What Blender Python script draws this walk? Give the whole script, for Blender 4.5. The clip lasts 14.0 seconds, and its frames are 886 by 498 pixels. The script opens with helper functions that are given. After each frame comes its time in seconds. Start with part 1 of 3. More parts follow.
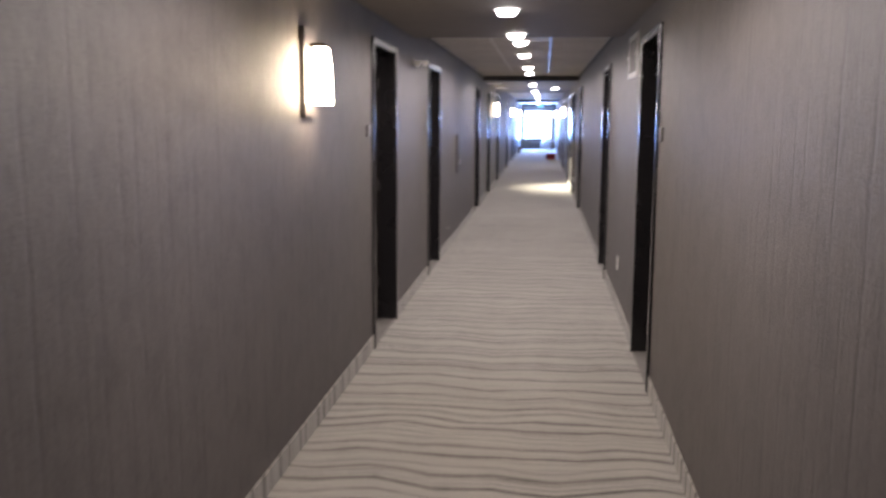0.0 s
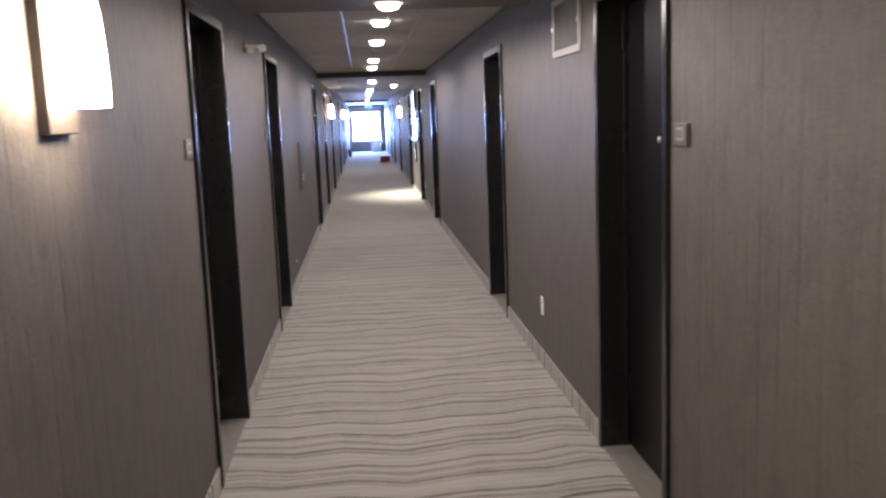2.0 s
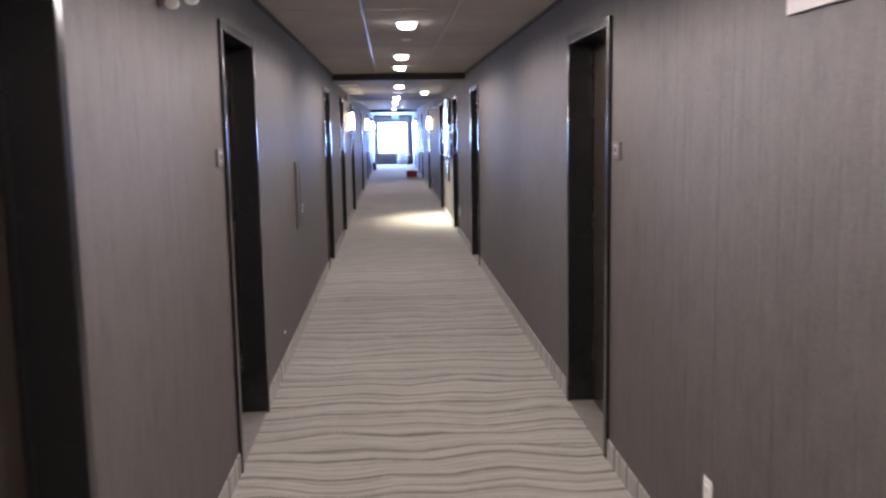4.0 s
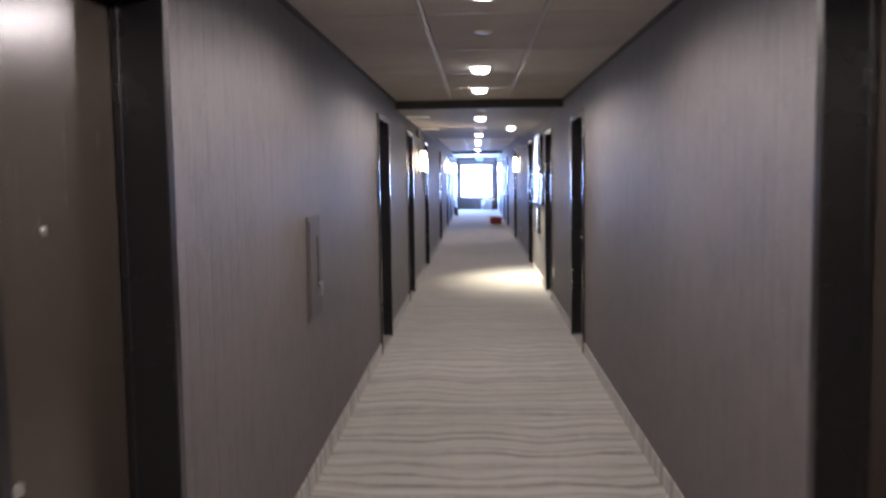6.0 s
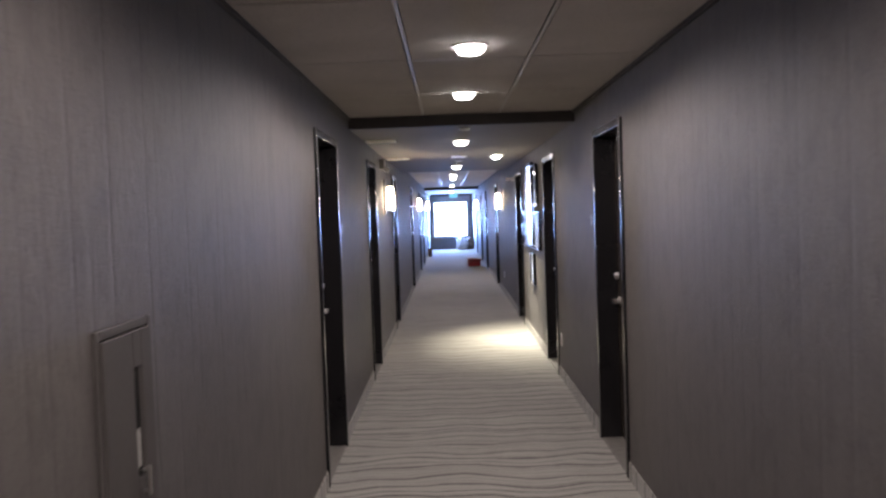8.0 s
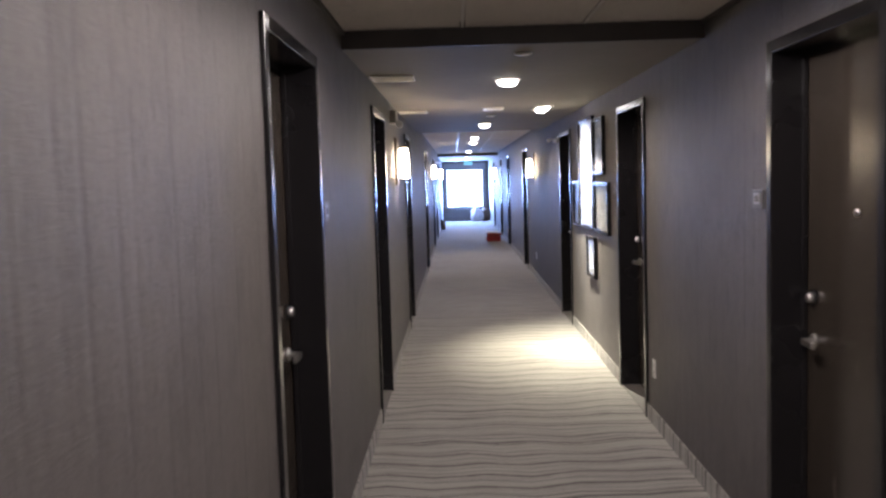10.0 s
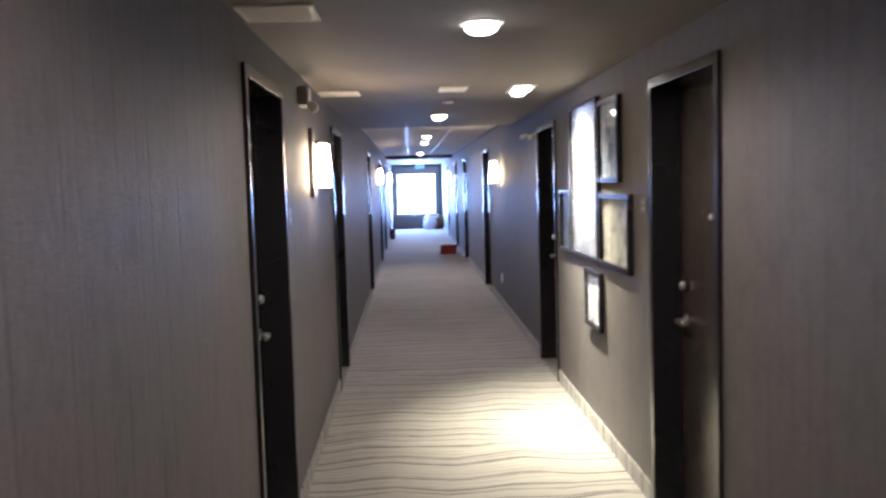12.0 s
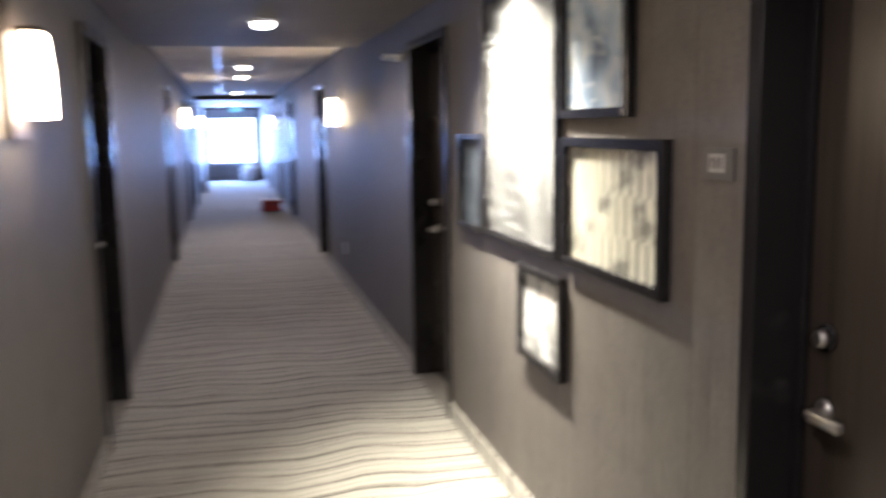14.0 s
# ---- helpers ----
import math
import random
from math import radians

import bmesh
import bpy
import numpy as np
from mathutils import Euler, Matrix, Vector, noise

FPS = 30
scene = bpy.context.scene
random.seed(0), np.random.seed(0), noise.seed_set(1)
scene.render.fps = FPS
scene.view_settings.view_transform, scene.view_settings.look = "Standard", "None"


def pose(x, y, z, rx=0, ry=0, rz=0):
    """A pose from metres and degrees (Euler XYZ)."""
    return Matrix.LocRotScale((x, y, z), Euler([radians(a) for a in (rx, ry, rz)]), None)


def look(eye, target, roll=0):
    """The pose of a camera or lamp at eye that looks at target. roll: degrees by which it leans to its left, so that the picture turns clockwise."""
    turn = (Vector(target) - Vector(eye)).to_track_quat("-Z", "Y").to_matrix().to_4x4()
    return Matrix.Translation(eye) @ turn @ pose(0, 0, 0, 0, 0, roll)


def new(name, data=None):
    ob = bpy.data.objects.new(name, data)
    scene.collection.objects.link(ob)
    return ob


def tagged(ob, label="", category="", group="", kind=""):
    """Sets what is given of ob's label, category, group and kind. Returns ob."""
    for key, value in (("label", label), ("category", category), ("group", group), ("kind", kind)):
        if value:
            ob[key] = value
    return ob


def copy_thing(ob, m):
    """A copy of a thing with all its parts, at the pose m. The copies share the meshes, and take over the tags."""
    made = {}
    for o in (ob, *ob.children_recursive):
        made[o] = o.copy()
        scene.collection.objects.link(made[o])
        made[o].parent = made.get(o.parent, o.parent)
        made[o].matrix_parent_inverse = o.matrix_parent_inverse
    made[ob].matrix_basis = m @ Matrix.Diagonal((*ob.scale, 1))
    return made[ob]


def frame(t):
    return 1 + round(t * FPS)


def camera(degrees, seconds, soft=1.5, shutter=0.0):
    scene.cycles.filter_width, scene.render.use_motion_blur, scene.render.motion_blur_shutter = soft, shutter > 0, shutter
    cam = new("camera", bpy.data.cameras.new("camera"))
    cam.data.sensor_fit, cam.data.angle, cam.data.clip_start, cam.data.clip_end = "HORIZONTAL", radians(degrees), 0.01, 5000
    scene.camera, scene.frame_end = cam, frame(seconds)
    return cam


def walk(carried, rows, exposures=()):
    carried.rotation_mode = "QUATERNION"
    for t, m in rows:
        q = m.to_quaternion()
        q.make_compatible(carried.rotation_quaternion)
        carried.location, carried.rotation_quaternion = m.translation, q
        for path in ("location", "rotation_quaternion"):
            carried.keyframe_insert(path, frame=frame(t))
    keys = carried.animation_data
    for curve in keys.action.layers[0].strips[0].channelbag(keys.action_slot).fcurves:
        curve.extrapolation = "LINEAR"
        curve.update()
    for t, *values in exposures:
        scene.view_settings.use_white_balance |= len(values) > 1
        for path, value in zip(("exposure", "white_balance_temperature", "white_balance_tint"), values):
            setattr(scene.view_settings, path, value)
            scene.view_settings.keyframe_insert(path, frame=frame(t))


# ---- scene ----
cam = camera(53.5, 14.0, soft=2.6, shutter=0.5)
PATH = [
    (0, (0.231, -0.781, 1.57), (0.011, 1.184, 1.274), 0.3),
    (0.5, (0.048, -0.36, 1.586), (0.022, 1.625, 1.344), -1.3),
    (1, (-0.094, 0.147, 1.577), (-0.031, 2.127, 1.296), -2.4),
    (1.5, (-0.147, 0.684, 1.598), (-0.029, 2.658, 1.299), -3.2),
    (2, (-0.184, 1.242, 1.576), (-0.018, 3.212, 1.277), -2.2),
    (2.5, (-0.201, 1.826, 1.573), (-0.095, 3.802, 1.285), -1.8),
    (5, (-0.072, 5.12, 1.605), (0.04, 7.098, 1.336), -0.4),
    (5.5, (-0.049, 5.71, 1.597), (-0.045, 7.693, 1.338), 0.8),
    (6, (-0.049, 6.40, 1.566), (-0.126, 8.391, 1.395), -0.8),
    (6.5, (-0.048, 6.992, 1.589), (-0.205, 8.985, 1.522), -1.9),
    (7, (-0.051, 7.642, 1.599), (-0.135, 9.639, 1.53), -2.6),
    (7.5, (-0.079, 8.257, 1.59), (-0.091, 10.255, 1.516), -2.0),
    (10, (-0.349, 11.414, 1.604), (-0.384, 13.407, 1.445), -1.7),
    (10.5, (-0.343, 12.035, 1.626), (-0.282, 14.031, 1.501), -1.5),
    (11, (-0.317, 12.65, 1.641), (-0.279, 14.647, 1.554), -1.7),
    (11.5, (-0.337, 13.251, 1.646), (-0.195, 15.243, 1.553), -1.2),
    (12, (-0.295, 13.861, 1.637), (-0.222, 15.854, 1.483), -1.7),
    (12.5, (-0.296, 14.513, 1.627), (-0.288, 16.501, 1.406), -1.9),
    (13, (-0.293, 15.119, 1.617), (-0.26, 17.095, 1.315), -1.0),
    (13.5, (-0.327, 15.676, 1.571), (-0.266, 17.653, 1.275), -0.9),
    (14, (-0.256, 16.317, 1.584), (0.213, 18.241, 1.306), -0.9),
]
walk(cam, [(t, look(eye, target, roll)) for t, eye, target, roll in PATH],
     [(0, 0.51), (0.6, 0.34), (1.5, 0.34), (2.5, 0.43), (5, 0.38), (6, 0.34), (6.5, 0.14), (7.5, -0.06), (10, 0.05), (11, 0.02), (12.5, 0.13), (13.5, 0.13), (14, 0.06)])

# ---- world, lamps' strengths and exposure ----
world = bpy.data.worlds.new("world")
scene.world = world
world.use_nodes = True
wn = world.node_tree.nodes
sky = wn.new("ShaderNodeTexSky")
sky.sky_type = "NISHITA"
sky.sun_disc = False
sky.sun_elevation = radians(35)
sky.sun_rotation = radians(40)
wn["Background"].inputs["Strength"].default_value = 0.1
world.node_tree.links.new(sky.outputs["Color"], wn["Background"].inputs["Color"])

DOWNLIGHT_W = 58.0
ACCENT_W = 250.0
SCONCE_STRENGTH = 48.0
WINDOW_W = 880.0
DAYLIGHT = (0.24, 0.415, 1.0)
HALOGEN = (0.98, 0.925, 0.775)
LED = (1.0, 0.888, 0.89)

# ---- plan ----
XL, XR = -0.89, 0.87            # faces of the two long walls
Y0, Y1 = -3.0, 44.6             # back wall and window wall
THICK = 0.22
Z_SOFFIT, Z_TILE = 2.25, 2.335
SOFFITS = [(Y0, 6.95), (15.77, 23.85), (37.2, Y1)]
TILED = [(6.95, 15.77), (23.85, 37.2)]
DOOR_W, DOOR_H = 0.95, 2.09      # outside of the metal frame
# far edge of each door frame, and whether the lever is at the far end
DOORS_L = [(-0.3, False), (5.92, False), (8.79, False), (14.86, True), (18.06, True), (21.70, True), (27.43, True), (32.42, True), (35.55, True), (40.3, True)]
DOORS_R = [(-0.3, False), (5.17, False), (8.80, False), (14.86, True), (18.05, True), (21.73, True), (27.52, True), (32.48, True), (35.9, True), (40.35, True)]


# ---- materials ----
def material(name):
    m = bpy.data.materials.new(name)
    m.use_nodes = True
    t = m.node_tree
    return m, t, t.nodes["Principled BSDF"]


def node(t, kind, **sockets):
    n = t.nodes.new(kind)
    for k, v in sockets.items():
        n.inputs[k.replace("_", " ")].default_value = v
    return n


def mapped(t, scale, rotation=(0, 0, 0)):
    g = t.nodes.new("ShaderNodeNewGeometry")
    mp = t.nodes.new("ShaderNodeMapping")
    mp.inputs["Scale"].default_value = scale
    mp.inputs["Rotation"].default_value = rotation
    t.links.new(g.outputs["Position"], mp.inputs["Vector"])
    return mp.outputs["Vector"]


def noise_tex(t, vector, scale, detail=4.0, rough=0.55):
    n = t.nodes.new("ShaderNodeTexNoise")
    n.inputs["Scale"].default_value = scale
    n.inputs["Detail"].default_value = detail
    n.inputs["Roughness"].default_value = rough
    if vector is not None:
        t.links.new(vector, n.inputs["Vector"])
    return n.outputs["Fac"]


def ramp(t, fac, *stops):
    r = t.nodes.new("ShaderNodeValToRGB")
    while len(r.color_ramp.elements) < len(stops):
        r.color_ramp.elements.new(0.5)
    for e, (p, c) in zip(r.color_ramp.elements, stops):
        e.position, e.color = p, (*c, 1) if len(c) == 3 else c
    t.links.new(fac, r.inputs["Fac"])
    return r.outputs["Color"]


def maths(t, op, a, b=None, c=None):
    n = t.nodes.new("ShaderNodeMath")
    n.operation = op
    for i, v in enumerate((a, b, c)):
        if v is None:
            continue
        if isinstance(v, (int, float)):
            n.inputs[i].default_value = v
        else:
            t.links.new(v, n.inputs[i])
    return n.outputs[0]


def mix(t, fac, a, b, how="MIX"):
    n = t.nodes.new("ShaderNodeMix")
    n.data_type, n.blend_type = "RGBA", how
    for key, v in (("Factor", fac), ("A", a), ("B", b)):
        s = [q for q in n.inputs if q.name == key and (q.type == "VALUE" if key == "Factor" else q.type == "RGBA")][0]
        if isinstance(v, (int, float)):
            s.default_value = v
        elif isinstance(v, tuple):
            s.default_value = (*v, 1)
        else:
            t.links.new(v, s)
    return [q for q in n.outputs if q.type == "RGBA"][0]


def bump(t, p, height, strength, distance):
    b = t.nodes.new("ShaderNodeBump")
    b.inputs["Strength"].default_value = strength
    b.inputs["Distance"].default_value = distance
    t.links.new(height, b.inputs["Height"])
    t.links.new(b.outputs["Normal"], p.inputs["Normal"])


def plain(name, colour, rough, metal=0.0, vary=0.12, scale=9.0, relief=0.0, specular=0.5):
    """Paint, plastic or metal with soft unevenness of colour and gloss."""
    m, t, p = material(name)
    n = noise_tex(t, mapped(t, (1, 1, 1)), scale, 5.0)
    lo = tuple(c * (1 - vary) for c in colour)
    hi = tuple(min(1.0, c * (1 + vary)) for c in colour)
    t.links.new(ramp(t, n, (0.3, lo), (0.7, hi)), p.inputs["Base Color"])
    fine = noise_tex(t, mapped(t, (1, 1, 1)), scale * 8, 3.0)
    t.links.new(maths(t, "MULTIPLY_ADD", fine, rough * 0.3, rough * 0.85), p.inputs["Roughness"])
    p.inputs["Metallic"].default_value = metal
    p.inputs["Specular IOR Level"].default_value = specular
    if relief:
        bump(t, p, fine, relief, 0.002)
    return m


def upright_lines(t, period):
    """1 between thin upright lines, 0 on them; unevenly spaced, fading in and out along their length."""
    g = t.nodes.new("ShaderNodeNewGeometry")
    sep = t.nodes.new("ShaderNodeSeparateXYZ")
    t.links.new(g.outputs["Position"], sep.inputs["Vector"])
    sway = noise_tex(t, mapped(t, (0, 2.0, 0.8)), 1.0, 1.0)
    v = maths(t, "DIVIDE", maths(t, "MULTIPLY_ADD", sway, 0.02, sep.outputs["Y"]), period)
    rnd = t.nodes.new("ShaderNodeTexWhiteNoise")
    rnd.noise_dimensions = "1D"
    t.links.new(maths(t, "FLOOR", v), rnd.inputs["W"])
    centre = maths(t, "MULTIPLY_ADD", rnd.outputs["Value"], 0.5, 0.25)
    d = maths(t, "ABSOLUTE", maths(t, "SUBTRACT", maths(t, "FRACT", v), centre))
    ln = t.nodes.new("ShaderNodeMapRange")
    ln.interpolation_type = "SMOOTHSTEP"
    t.links.new(d, ln.inputs["Value"])
    ln.inputs["From Min"].default_value = 0.02
    ln.inputs["From Max"].default_value = 0.13
    fade = ramp(t, noise_tex(t, mapped(t, (0, 9, 1.6)), 1.0, 2.0), (0.36, (0, 0, 0)), (0.60, (1, 1, 1)))
    return maths(t, "SUBTRACT", 1.0, maths(t, "MULTIPLY", maths(t, "SUBTRACT", 1.0, ln.outputs["Result"]), fade))


def wallcovering():
    """Woven-look vinyl: soft upright streaks, short dashes and fine cross slubs."""
    m, t, p = material("vinyl_wallcovering")
    fine = noise_tex(t, mapped(t, (1, 210, 5.5)), 1.0, 3.0, 0.7)
    broad = noise_tex(t, mapped(t, (1, 21, 0.9)), 1.0, 3.0, 0.6)
    patch = noise_tex(t, mapped(t, (1, 1.6, 0.8)), 1.0, 3.0)
    weave = noise_tex(t, mapped(t, (300, 300, 420)), 1.0, 2.0)
    dash = noise_tex(t, mapped(t, (1, 62, 15)), 1.0, 4.0, 0.65)
    ridge = upright_lines(t, 0.108)
    streak = maths(t, "ADD", maths(t, "MULTIPLY", fine, 0.70), maths(t, "MULTIPLY", broad, 0.30))
    col = ramp(t, streak, (0.34, (0.076, 0.065, 0.058)), (0.5, (0.100, 0.086, 0.077)), (0.66, (0.124, 0.108, 0.098)))
    col = mix(t, 1.0, col, ramp(t, dash, (0.30, (0.60, 0.59, 0.59)), (0.48, (0.95, 0.95, 0.95)), (0.64, (1, 1, 1))), "MULTIPLY")
    col = mix(t, 1.0, col, ramp(t, ridge, (0.0, (0.80, 0.795, 0.79)), (1.0, (1, 1, 1))), "MULTIPLY")
    col = mix(t, 0.22, col, ramp(t, patch, (0.35, (0.080, 0.069, 0.062)), (0.65, (0.112, 0.097, 0.088))))
    mottle = noise_tex(t, mapped(t, (1, 7, 5.5)), 1.0, 5.0, 0.7)
    col = mix(t, 1.0, col, ramp(t, mottle, (0.34, (0.76, 0.755, 0.75)), (0.52, (1, 1, 1)), (0.66, (1, 1, 1))), "MULTIPLY")
    slub = noise_tex(t, mapped(t, (1, 22, 125)), 1.0, 3.0, 0.65)
    col = mix(t, 1.0, col, ramp(t, slub, (0.32, (0.80, 0.80, 0.80)), (0.52, (1, 1, 1))), "MULTIPLY")
    t.links.new(col, p.inputs["Base Color"])
    t.links.new(maths(t, "MULTIPLY_ADD", dash, 0.24, 0.50), p.inputs["Roughness"])
    p.inputs["Specular IOR Level"].default_value = 0.85
    h = maths(t, "ADD", maths(t, "MULTIPLY_ADD", ridge, 0.45, maths(t, "MULTIPLY_ADD", mottle, 1.2, maths(t, "MULTIPLY", dash, 0.9))), maths(t, "MULTIPLY_ADD", weave, 0.35, maths(t, "MULTIPLY", slub, 0.4)))
    bump(t, p, h, 0.7, 0.004)
    return m


def carpet(name, lengthwise=1.0):
    """Cut-pile carpet, pale greige, with uneven wavering dark lines across the corridor."""
    m, t, p = material(name)
    g = t.nodes.new("ShaderNodeNewGeometry")
    sep = t.nodes.new("ShaderNodeSeparateXYZ")
    t.links.new(g.outputs["Position"], sep.inputs["Vector"])
    y = sep.outputs["Y"]
    drift = noise_tex(t, mapped(t, (0.25, 0.55, 0.0)), 1.0, 2.0, 0.5)
    x = maths(t, "MULTIPLY_ADD", drift, 2.2, sep.outputs["X"])
    kink = maths(t, "PINGPONG", x, 0.33)
    kink2 = maths(t, "PINGPONG", maths(t, "MULTIPLY_ADD", drift, -3.1, sep.outputs["X"]), 0.52)
    soft = noise_tex(t, mapped(t, (1.1, 0.6, 0.0)), 1.0, 2.0, 0.4)
    warp = maths(t, "MULTIPLY_ADD", kink, 0.15, maths(t, "MULTIPLY_ADD", kink2, 0.11, maths(t, "MULTIPLY", soft, 0.16)))
    rough_line = noise_tex(t, mapped(t, (9, 3, 9)), 1.0, 2.0)
    lines = []
    for period, sx, sy, amount, seed, width, cover in ((0.185, 0.78, 0.70, 0.14, 0.0, 0.105, 0.66), (0.118, 1.2, 0.9, 0.13, 7.3, 0.10, 0.22), (0.052, 1.6, 1.3, 0.045, 3.1, 0.19, 0.10)):
        w = noise_tex(t, mapped(t, (sx, sy, 0.0)), 1.0, 1.0, 0.3)
        wob = maths(t, "MULTIPLY", maths(t, "SUBTRACT", w, 0.5), amount)
        wob = maths(t, "ADD", warp, wob)
        v = maths(t, "DIVIDE", maths(t, "ADD", maths(t, "ADD", y, wob), seed), period)
        cell = maths(t, "FLOOR", v)
        wn_ = t.nodes.new("ShaderNodeTexWhiteNoise")
        wn_.noise_dimensions = "1D"
        t.links.new(cell, wn_.inputs["W"])
        rnd = wn_.outputs["Value"]
        centre = maths(t, "MULTIPLY_ADD", rnd, 0.5, 0.25)
        d = maths(t, "ABSOLUTE", maths(t, "SUBTRACT", maths(t, "FRACT", v), centre))
        thick = maths(t, "MULTIPLY", maths(t, "MULTIPLY_ADD", rough_line, 1.2, 0.4), width)
        ln = t.nodes.new("ShaderNodeMapRange")
        ln.interpolation_type = "SMOOTHSTEP"
        t.links.new(d, ln.inputs["Value"])
        t.links.new(thick, ln.inputs["From Max"])
        ln.inputs["From Min"].default_value = 0.0
        ln.inputs["To Min"].default_value = 1.0
        ln.inputs["To Max"].default_value = 0.0
        show = maths(t, "MULTIPLY_ADD", rnd, 1.0 - cover, cover)
        fade = noise_tex(t, mapped(t, (2.2, 6, 1)), 1.0, 1.0)
        lines.append(maths(t, "MULTIPLY", maths(t, "MULTIPLY", ln.outputs["Result"], show), maths(t, "MULTIPLY_ADD", fade, 0.7, 0.65)))
    dark = maths(t, "MAXIMUM", maths(t, "MAXIMUM", lines[0], maths(t, "MULTIPLY", lines[1], 0.80)), maths(t, "MULTIPLY", lines[2], 0.58))
    dark = maths(t, "MINIMUM", maths(t, "MULTIPLY", dark, 1.25), 0.95)
    pile = noise_tex(t, mapped(t, (160, 160, 160)), 1.0, 3.0, 0.7)
    streak = noise_tex(t, mapped(t, (2.5, 42, 1)), 1.0, 3.0)
    wear = noise_tex(t, mapped(t, (1.1, 0.7, 1)), 1.0, 3.0)
    base = ramp(t, streak, (0.30, (0.285, 0.266, 0.233)), (0.70, (0.430, 0.405, 0.360)))
    base = mix(t, maths(t, "MULTIPLY", pile, 0.5), base, (0.27, 0.248, 0.215))
    base = mix(t, 0.35, base, ramp(t, wear, (0.35, (0.305, 0.285, 0.248)), (0.65, (0.40, 0.376, 0.335))))
    t.links.new(mix(t, dark, base, (0.062, 0.055, 0.050)), p.inputs["Base Color"])
    p.inputs["Roughness"].default_value = 0.95
    p.inputs["Specular IOR Level"].default_value = 0.1
    p.inputs["Sheen Weight"].default_value = 0.15
    bump(t, p, maths(t, "SUBTRACT", pile, maths(t, "MULTIPLY", dark, 0.6)), 0.6, 0.004)
    return m


def veneer():
    m, t, p = material("stained_veneer")
    grain = noise_tex(t, mapped(t, (60, 60, 1.6)), 1.0, 6.0, 0.65)
    broad = noise_tex(t, mapped(t, (7, 7, 0.5)), 1.0, 3.0)
    col = ramp(t, grain, (0.3, (0.031, 0.0245, 0.019)), (0.7, (0.046, 0.0365, 0.0285)))
    col = mix(t, 0.35, col, ramp(t, broad, (0.3, (0.030, 0.0235, 0.0183)), (0.7, (0.048, 0.0385, 0.030))))
    t.links.new(col, p.inputs["Base Color"])
    t.links.new(maths(t, "MULTIPLY_ADD", grain, 0.12, 0.19), p.inputs["Roughness"])
    bump(t, p, grain, 0.08, 0.0006)
    return m


def glow(name, colour, strength):
    m, t, p = material(name)
    p.inputs["Base Color"].default_value = (*colour, 1)
    p.inputs["Roughness"].default_value = 0.35
    n = noise_tex(t, mapped(t, (1, 1, 1)), 14.0, 2.0)
    p.inputs["Emission Color"].default_value = (*colour, 1)
    t.links.new(maths(t, "MULTIPLY_ADD", n, strength * 0.3, strength * 0.85), p.inputs["Emission Strength"])
    return m


def tile_board():
    m, t, p = material("mineral_fibre_tile")
    pits = noise_tex(t, mapped(t, (1, 1, 1)), 190.0, 2.0, 0.6)
    soft = noise_tex(t, mapped(t, (1, 1, 1)), 2.2, 3.0)
    g = t.nodes.new("ShaderNodeNewGeometry")
    shade = maths(t, "MULTIPLY_ADD", g.outputs["Random Per Island"], 0.06, 0.97)
    col = ramp(t, soft, (0.3, (0.54, 0.50, 0.45)), (0.7, (0.63, 0.58, 0.525)))
    col = mix(t, 1.0, col, ramp(t, pits, (0.34, (0.55, 0.55, 0.55)), (0.44, (1, 1, 1))), "MULTIPLY")
    hsv = t.nodes.new("ShaderNodeHueSaturation")
    t.links.new(shade, hsv.inputs["Value"])
    t.links.new(col, hsv.inputs["Color"])
    t.links.new(hsv.outputs["Color"], p.inputs["Base Color"])
    p.inputs["Roughness"].default_value = 0.9
    bump(t, p, pits, 0.5, 0.002)
    return m


